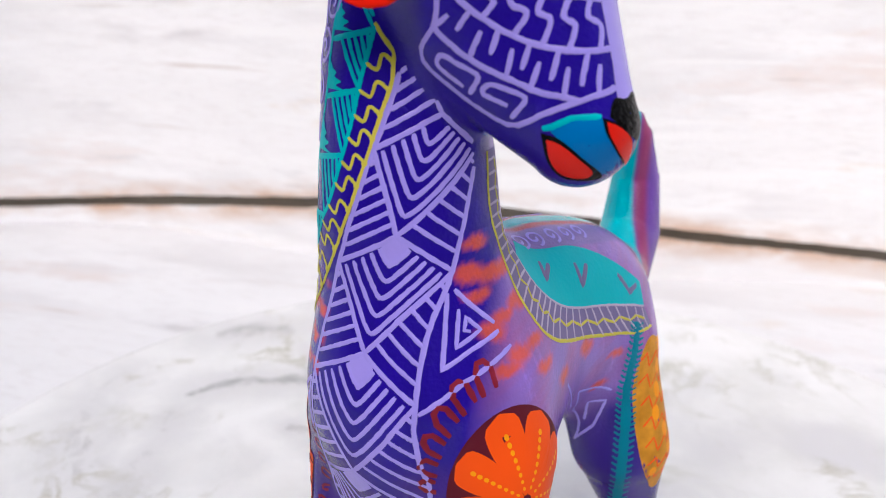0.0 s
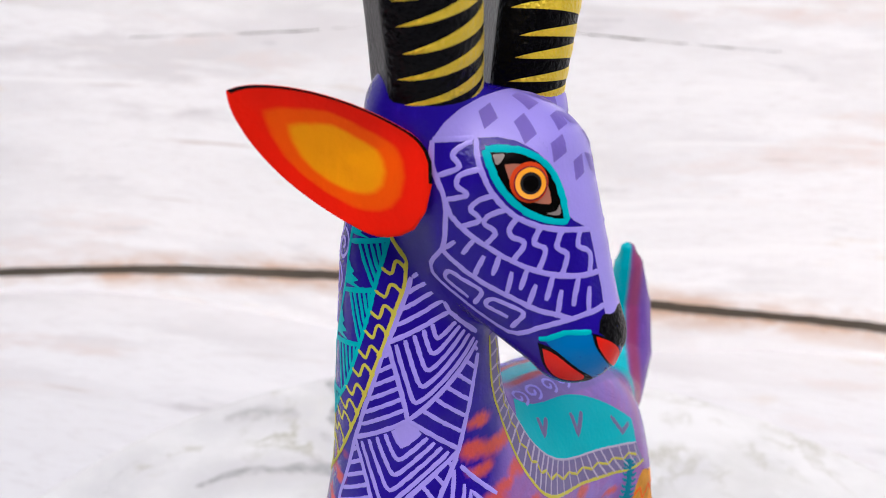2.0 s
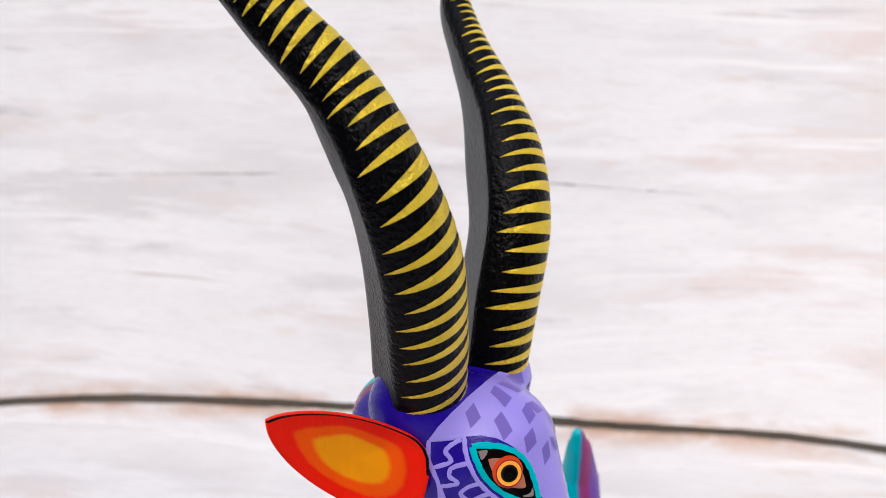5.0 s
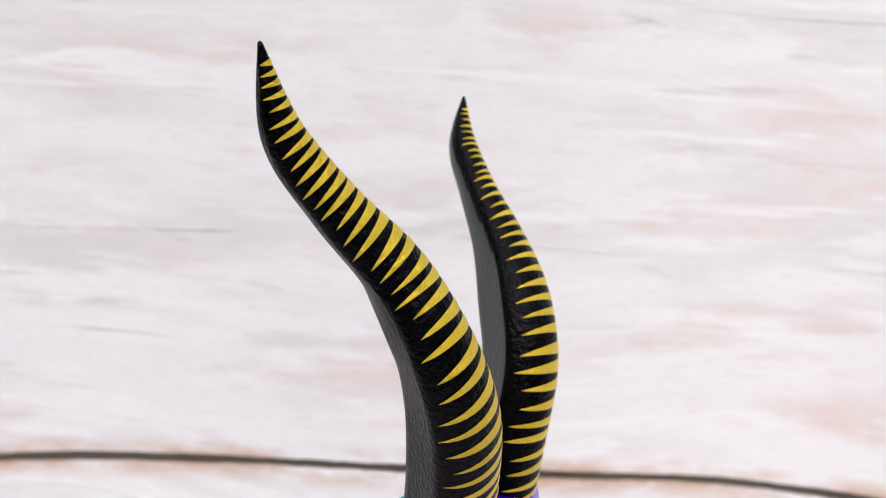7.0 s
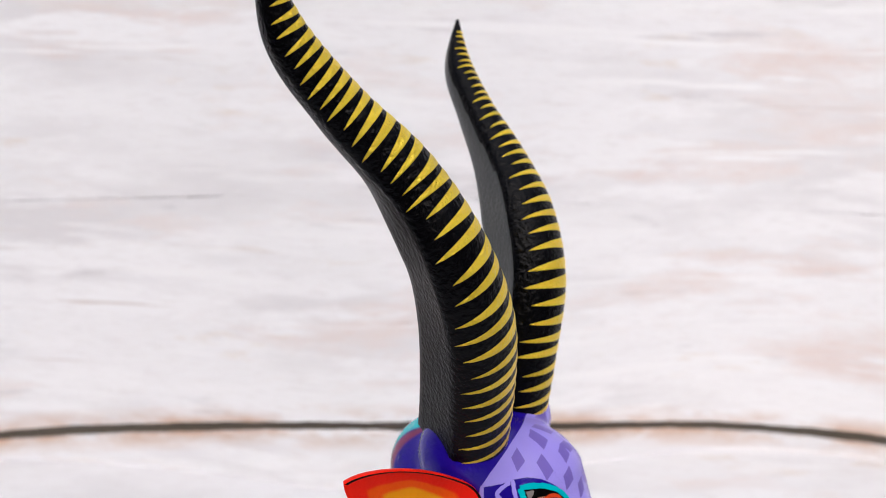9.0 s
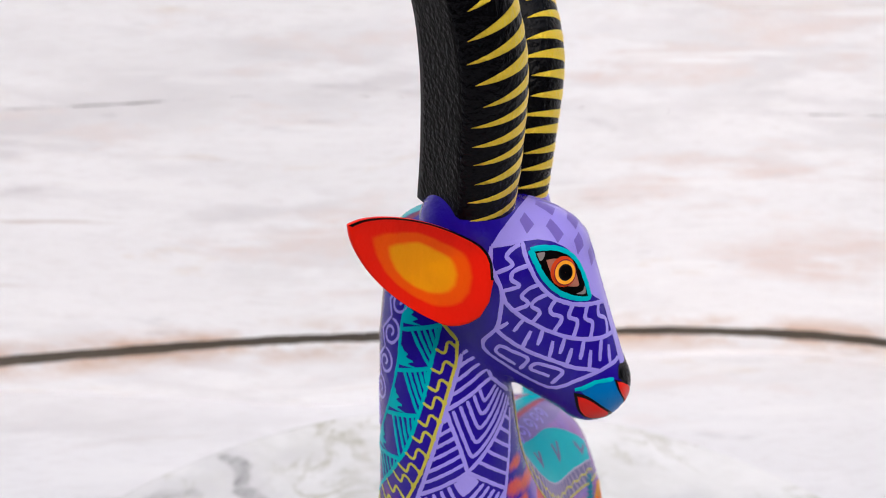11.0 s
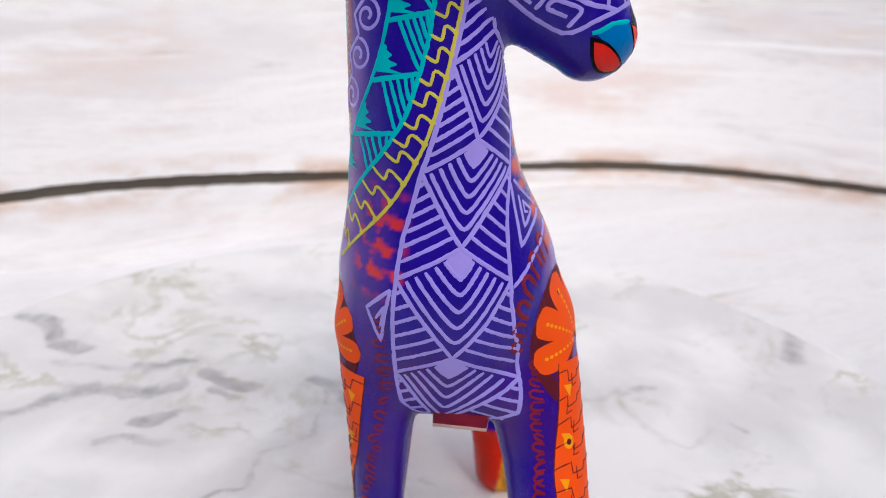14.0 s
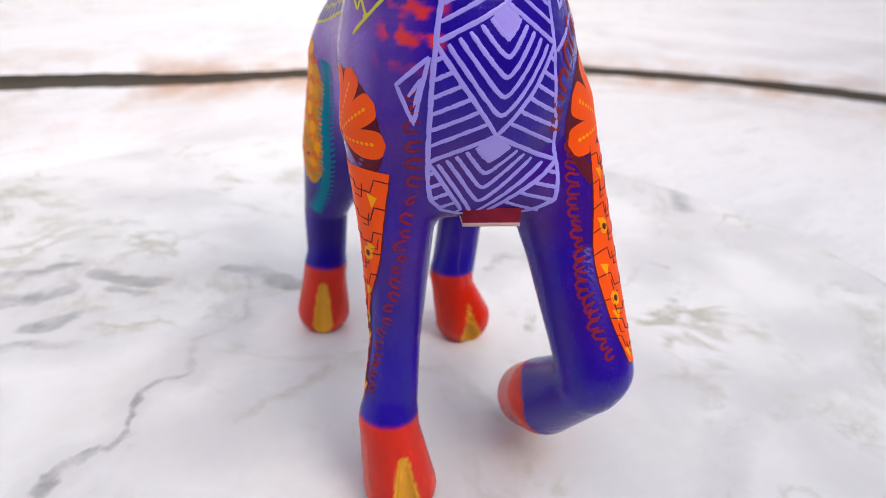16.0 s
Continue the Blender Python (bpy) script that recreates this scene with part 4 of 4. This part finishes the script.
def flower(centre, angles, sx, n_loops, big, disc):
    ch0 = dome_at(centre, 22.0)
    ch = lambda p: ch0((p[0] * sx * big, p[1] * big))
    ground = []
    for r in (0.3, 3, 6, 9, 12, 14.5, 16, disc):
        ground.append([(r * math.sin(radians(a)), r * 0.98 * math.cos(radians(a))) for a in range(-132, 121, 7)])
    field(ground, ch, "brown_red", 0.06)
    for a in angles:
        s, c = math.sin(radians(a)), math.cos(radians(a))
        rows = []
        for k in range(17):
            u = k / 16
            w = 4.1 * math.sin(math.pi * min(1, u * 0.62 + 0.03)) ** 1.1 * (1 if u < 0.85 else math.sqrt(max(0, 1 - ((u - 0.85) / 0.15) ** 2)) * 0.9 + 0.1)
            rows.append([(s * (1 + 15.8 * u) + c * w * q, c * (1 + 15.8 * u) - s * w * q) for q in (-1, -0.4, 0.4, 1)])
        field(rows, ch, "orange_red", 0.13)
        for k in range(8):
            u = 2.5 + k * 1.5
            spot(ch, (s * u, c * u), 0.32 + 0.03 * k, 0.42 + 0.03 * k, "amber", -a, 0.2, 8)
    for k in range(n_loops):
        a = -73 + k * 12.5
        s, c = math.sin(radians(a)), math.cos(radians(a))
        loop = [(s * r + c * q, c * r - s * q) for r, q in ((19.6, -1.4), (22.0, -1.5), (23.0, -0.6), (22.9, 0.6), (22.0, 1.4), (19.8, 1.3))]
        stroke(loop, ch, 1.25, "loop_red")


flower((33.6, -21, 95.5), (-95, -52, -10, 28, 64, 100), 1, 6, 0.95, 17.4)
flower((-24.5, -29, 93), (-95, -52, -10, 28, 64, 100), -1, 0, 0.85, 15.6)

# -- orange mosaic down the outside of the front legs, red loops down their fronts
for b1, b2, loops in (
        ([(-13.8, -38.6, 87), (-14.8, -38.5, 76), (-15.6, -38.4, 66), (-17.4, -36.2, 55), (-18.5, -36, 42), (-19, -38, 30)], [(-24, -24, 88), (-22.5, -27, 73), (-20, -31, 58), (-18.5, -34, 43), (-19, -37.5, 30)],
         [(-10, -41, 104), (-8.7, -39.7, 91), (-10.5, -39.1, 76), (-11.5, -39.5, 65), (-13.7, -39, 53), (-16.1, -38.4, 40.5), (-17, -39.5, 32)]),
        ([(31, -30, 92), (31.8, -33.3, 83), (32, -37, 74.5), (32.6, -40.6, 67), (35, -44.3, 59.6), (37.5, -47, 53.8), (41, -48.8, 47)], [(36, -17, 90), (37.5, -22, 80), (39, -29, 66), (43, -38, 52), (44, -43, 44)],
         [(25.5, -32.5, 92.5), (26.8, -35.2, 82), (28.4, -38.4, 72), (29.9, -42.8, 63), (32.1, -46.5, 56.3), (36, -50.6, 48)])):
    e1, e2 = along(b1, 40), along(b2, 40)
    field([[e1[i] + (e2[i] - e1[i]) * j / 18 for j in range(19)] for i in range(41)], snapped, "orange_red", 0.16)
    stroke(e1, snapped, 0.5, "brown_red")
    at = lambda i, w: e1[min(40, i)] * (1 - w) + e2[min(40, i)] * w
    for i in range(2, 38, 4):
        w = wob.uniform(0.15, 0.42)
        stroke([at(i, 0.0), at(i, w), at(i + 2, w + 0.03), at(i + 2, w + 0.25), at(i + 1, w + 0.28), at(i + 1, 1)], snapped, 0.55, "brown_red", lift=0.3)
        q = wob.uniform(0.08, 0.5)
        stroke([at(i + 1, q), at(i + 3, q), at(i + 3, q + 0.12)], snapped, 0.5, "brown_red", lift=0.3)
        if i % 8 == 2:
            ch = disc_at(at(i + 3, 0.22))
            spot(ch, (0, 0), 1.6, 2.0, "amber", 25, 0.24, 3)
    for i in (14, 26):
        ch = disc_at(at(i, 0.28))
        spot(ch, (0, 0), 1.7, 1.7, "amber", 0, 0.25)
        spot(ch, (0, 0), 0.8, 0.8, "brown_red", 0, 0.32, 8)
    lp = along(loops, 22)
    for i in range(22):
        d = lp[i + 1] - lp[i]
        ch = disc_at(lp[i], tuple(d / np.linalg.norm(d)))
        g, sh, k = wob.uniform(0.65, 1.1), wob.uniform(-0.7, 0.7), wob.uniform(-0.3, 0.3)
        stroke([(g * x + sh, g * y + k * x) for x, y in ((-1.8, -1.0), (0.6, -1.0), (1.5, -0.2), (1.2, 0.7), (-0.2, 0.9), (-1.5, 0.8))], ch, 0.72, "dull_red", lift=0.1)

# -- haunches: amber mosaic inside a teal fringe
for c, fringe in (((26, 47, 80), [(24, 41, 110), (23.5, 37, 99), (22.5, 34.5, 88), (21, 34.5, 77), (19, 37, 64), (16, 42, 50)]), ((-39, 35, 80), [(-32, 24, 98), (-34, 25, 88), (-34, 27, 78), (-32, 31, 66), (-33, 38, 54), (-36, 44, 46)])):
    ch = disc_at(c)
    rows = [[(k * 10.5 * math.cos(a), k * 24 * math.sin(a)) for a in [2 * math.pi * i / 40 for i in range(41)]] for k in (0.02, 0.15, 0.3, 0.45, 0.6, 0.72, 0.85, 1)]
    field(rows, ch, "mosaic", 0.08)
    for y in range(-18, 20, 6):
        stroke([(-7, y), (-3, y + 2), (-2, y - 2), (3, y + 1), (4, y - 2), (8, y)], ch, 0.6, "orange_red")
        spot(ch, (wob.uniform(-5, 5), y + 2.5), 1.9, 2.3, "amber", 0, 0.16, 10)
    line = along(fringe, 34)
    stroke(line, snapped, 2.6, "deep_teal", lift=0.25)
    for i in range(0, 34):
        d = line[i + 1] - line[i]
        ch2 = disc_at(line[i], tuple(d / np.linalg.norm(d)))
        for sg in (-1, 1):
            stroke([(0, 0), (sg * 1.8, 0.5), (sg * 3.1, -0.2)], ch2, 0.8, "deep_teal")

# -- a square scroll on its left thigh
for line in ([(15.6, 32.9, 90.5), (16.3, 17.6, 96.0), (5.5, 33.3, 70.2), (11.8, 32.3, 78.2), (14.6, 32.5, 87.1), (12.0, 28.2, 87.0), (9.5, 31.1, 79.3)], [(22.9, 3.5, 106.5), (13.9, 18.2, 90.5)]):
    stroke(line, snapped, 0.8, "lilac")

# -- face
LINE1 = [(-0.025, 60), (0.074, 65), (0.18, 67.7), (0.279, 68.6), (0.379, 66.6), (0.465, 61.4), (0.552, 51.4), (0.632, 36.3), (0.695, 15.8)]
LINE2 = [(0.17, 94.7), (0.265, 98.3), (0.389, 97.4), (0.497, 94.1), (0.616, 87), (0.749, 72.3), (0.846, 53.2), (0.903, 33.9), (0.917, 21.8)]
LINE3 = [(0.379, 117.6), (0.457, 117.8), (0.573, 116.4), (0.704, 110.9), (0.82, 102.1), (0.932, 91.1), (1.008, 78.2), (1.07, 68.1)]
JAW = [(-0.13, 81), (-0.03, 89), (0.068, 91.6), (0.17, 94.7), (0.283, 105.5), (0.376, 117.3), (0.406, 131.7), (0.488, 136.8), (0.605, 137), (0.8, 134.5), (0.986, 124.8), (1.032, 96.2), (1.07, 68.1), (1.095, 41.6), (1.091, 30.3)]
TEMPLE = [(-0.13, 81), (-0.083, 72.1), (-0.033, 61.1)]
STEPS = [[(-0.02, 62.7), (-0.025, 71.5), (-0.006, 76.8), (0.065, 77.3), (0.042, 89.4)], [(0.132, 67.1), (0.104, 78.4), (0.137, 83.7), (0.21, 82.4), (0.171, 94)],
         [(0.284, 69), (0.266, 78.9), (0.283, 86), (0.356, 85.8), (0.334, 98.2)], [(0.386, 65.8), (0.362, 77.9), (0.383, 84.9), (0.458, 82.9), (0.485, 94.8)],
         [(0.448, 62.9), (0.474, 71.7), (0.52, 74.5), (0.587, 68.5), (0.634, 84.4)], [(0.554, 51.6), (0.608, 61.4), (0.675, 56.8), (0.751, 70.8)],
         [(0.627, 38.5), (0.69, 47.6), (0.754, 43.2), (0.837, 54.7)], [(0.676, 24.7), (0.742, 31.2), (0.806, 23.3), (0.907, 31.5)]]
COMB = [[(0.428, 97.1), (0.461, 110.1)], [(0.572, 90.4), (0.648, 104.3)], [(0.71, 76.9), (0.793, 93.2)], [(0.813, 61.5), (0.914, 79)], [(0.884, 41.8), (1.013, 60.2)],
        [(0.598, 114.8), (0.531, 99.9)], [(0.781, 105.1), (0.686, 90.1)], [(0.892, 95), (0.809, 78.8)], [(1.012, 76.8), (0.903, 62)], [(1.082, 49.6), (0.965, 36.7)], [(0.379, 117.6), (0.385, 110.1), (0.384, 107.4)]]
SCROLLS = [[(0.688, 129.9), (0.572, 131.6), (0.517, 130.9), (0.506, 125.3), (0.592, 122.2), (0.675, 118.5), (0.709, 120.3), (0.735, 130.6)],
           [(0.897, 116.6), (0.801, 122.8), (0.766, 122.9), (0.762, 116.1), (0.849, 108), (0.902, 103.1), (0.931, 105.8), (0.954, 121.1)]]
CHECKS = [(-0.17, -0.065, 39, 51), (-0.025, 0.115, 25, 35), (-0.18, -0.05, 4, 17), (0.175, 0.272, 13, 24), (0.03, 0.13, 0, 11), (0.31, 0.41, 3, 13)]
MOUTH = [(1.139, 108.9), (1.205, 100.2), (1.295, 96), (1.384, 96.4), (1.40, 110), (1.34, 121), (1.249, 118.5)]
NOSTRIL = [(1.219, 55.8), (1.28, 44.2), (1.371, 30.9), (1.44, 38), (1.40, 54.6), (1.294, 59)]
CHIN_BLUE = [(1.11, 102.3), (1.128, 82), (1.19, 59.5), (1.27, 60.7), (1.403, 58), (1.47, 75), (1.44, 94), (1.308, 94.7), (1.196, 99.1)]
NOSE_TIP = [(1.209, 50.9), (1.14, 37.8), (1.164, 21.7), (1.15, 0), (1.34, -2), (1.36, 20), (1.30, 40)]
EYE_RIM = [(0.056, 58.6), (0.096, 49.1), (0.161, 39.8), (0.252, 32.2), (0.342, 28.2), (0.444, 27.8), (0.518, 29.4), (0.59, 33.3), (0.527, 45.8), (0.444, 55.1), (0.342, 60.5), (0.227, 61.9), (0.139, 60.8)]


def patch(outline, chart, mat, lift, grow=1.0, curved=True):
    """A painted spot filling a closed outline."""
    ring = along(outline + outline[:1], 48) if curved else [np.array(q, float) for q in dense(outline, chart, closed=True)]
    mid = np.mean(ring, axis=0)
    field([[mid + (q - mid) * k * grow for q in ring] for k in (0.02, 0.2, 0.4, 0.6, 0.8, 1.0)], chart, mat, lift)


for sgn in (1, -1):
    face = lambda p: on_face((p[0], p[1] * sgn))
    crown = lambda a: np.interp(a, [0, 20, 41, 59, 71, 80.5], [-0.232, -0.229, -0.223, -0.202, -0.174, -0.135])
    brow = lambda a: np.interp(a, [26, 28.6, 33.5, 39.4, 48.3, 60, 72, 81], [0.387, 0.276, 0.184, 0.098, 0.027, -0.025, -0.083, -0.13])
    cheek = np.array([(0.387, 26), (0.496, 26.6), (0.58, 29), (0.62, 26), (0.695, 15.8), (0.794, 18), (0.917, 21.8), (1.004, 24.8), (1.091, 30.3), (1.16, 34)])
    field([[(crown(a) + (0.387 - crown(a)) * j / 18, a) for j in range(19)] for a in np.linspace(0, 26, 12)], face, "lilac", 0.07)
    field([[(crown(a) + (brow(a) - crown(a)) * j / 16, a) for j in range(17)] for a in np.linspace(26, 80.5, 28)], face, "lilac", 0.07)
    field([[(v, np.interp(v, cheek[:, 0], cheek[:, 1]) * j / 9) for j in range(10)] for v in np.linspace(0.387, 1.16, 48)], face, "lilac", 0.07)
    for v0, v1, a0, a1 in CHECKS:
        field([[(v0 + (v1 - v0) * k / 4 + 0.02 * j / 4, a0 + (a1 - a0) * j / 4 + 3 * k / 4 - 1.5) for j in range(5)] for k in range(5)], face, "violet", 0.16)
    for ln in (LINE1, LINE2, LINE3, JAW, TEMPLE):
        stroke(along(ln, 44), face, 1.05, "lilac")
    for ln in STEPS:
        stroke(along(ln, 22), face, 1.0, "lilac")
    for ln in COMB:
        stroke(ln, face, 1.0, "lilac")
    for ln in SCROLLS:
        stroke(along(ln, 30), face, 0.95, "lilac")
    # muzzle
    patch(CHIN_BLUE, face, "blue", 0.10)
    stroke([(1.084, 105.8), (1.105, 98.5), (1.12, 81.1), (1.16, 68), (1.185, 57.6)], face, 1.1, "teal", lift=0.3)
    patch(NOSE_TIP, face, "black", 0.11)
    patch(MOUTH, face, "black", 0.14, 1.28)
    patch(MOUTH, face, "lip_red", 0.21)
    patch(NOSTRIL, face, "black", 0.15, 1.22)
    patch(NOSTRIL, face, "lip_red", 0.22)
    # eye
    mid = np.array((0.325, 45.0))
    ring = along(EYE_RIM + EYE_RIM[:1], 52)
    field([[mid + (q - mid) * k for q in ring] for k in (0.02, 0.25, 0.5, 0.75, 1.0)], face, "eye_black", 0.1)
    field([[mid + (q - mid) * np.array((k * 0.92, k)) for q in ring] for k in (0.02, 0.2, 0.35, 0.48, 0.6)], face, "eye_pink", 0.15)
    # pale corners: white of the eye, with its reflections put into the colour
    for i0, i1, deep in ((49, 56, 0.52), (25, 32, 0.66)):
        lens = [ring[i % 52] for i in range(i0, i1)]
        field([[mid + (q - mid) * (0.84 + (deep - 0.84) * k * math.sin(math.pi * (0.08 + 0.84 * j / (len(lens) - 1)))) for j, q in enumerate(lens)] for k in (0, 0.35, 0.6)], face, "eye_corner", 0.2)
    stroke(ring, face, 1.35, "teal", True, 0.2)
    c, n = face((0.325, 44.5))
    u = np.cross(n, UP)
    u /= np.linalg.norm(u)
    v = np.cross(u, n)
    spot(face, (0.32, 44.8), 0.105, 12.5, "eye_red", 0, 0.19, 24)
    steps = [0.02, 0.6, 1.2, 1.85, 1.85, 1.95, 1.95, 2.75, 2.75, 2.9, 3.0]
    vs = [c + r * (u * math.cos(a) + v * math.sin(a)) + n * (-0.45 + 1.25 * math.sqrt(max(0, 1 - (r / 5.2) ** 2))) for r in steps for a in [2 * math.pi * i / 28 for i in range(28)]]
    fs = [(k * 28 + i, k * 28 + (i + 1) % 28, (k + 1) * 28 + (i + 1) % 28, (k + 1) * 28 + i) for k in range(len(steps) - 1) for i in range(28)]
    carving.add(vs, fs, [m for k in range(len(steps) - 1) for m in [("eye_black" if k < 3 else "eye_brown" if k < 5 else "eye_amber" if k < 7 else "loop_red")] * 28])

# -- the wooden tenon under the chest
bx = [(x, y, z) for z in (74.6, 75.5, 79.0) for x, y in ((2.5, -36.6), (15.5, -35.8), (15.5, -12), (2.5, -12))]
carving.add(bx, [(0, 3, 2, 1)] + [(4 * k + i, 4 * k + (i + 1) % 4, 4 * k + 4 + (i + 1) % 4, 4 * k + 4 + i) for k in (0, 1) for i in range(4)], ["cream"] * 5 + ["dull_red"] * 4)

me = bpy.data.meshes.new("antelope_figurine")
me.from_pydata([(x * 0.001, y * 0.001, z * 0.001) for x, y, z in carving.v], [], carving.f)
for k in PAINT:
    me.materials.append(MATS[k])
me.polygons.foreach_set("material_index", carving.m)
me.polygons.foreach_set("use_smooth", [True] * len(me.polygons))
layer = me.color_attributes.new("paint", "FLOAT_COLOR", "POINT")
layer.data.foreach_set("color", np.concatenate((np.array(carving.c), np.ones((len(carving.c), 1))), 1).ravel())
tagged(new("antelope_figurine", me), "carved antelope painted violet with lilac, teal and orange patterns", "figurine")
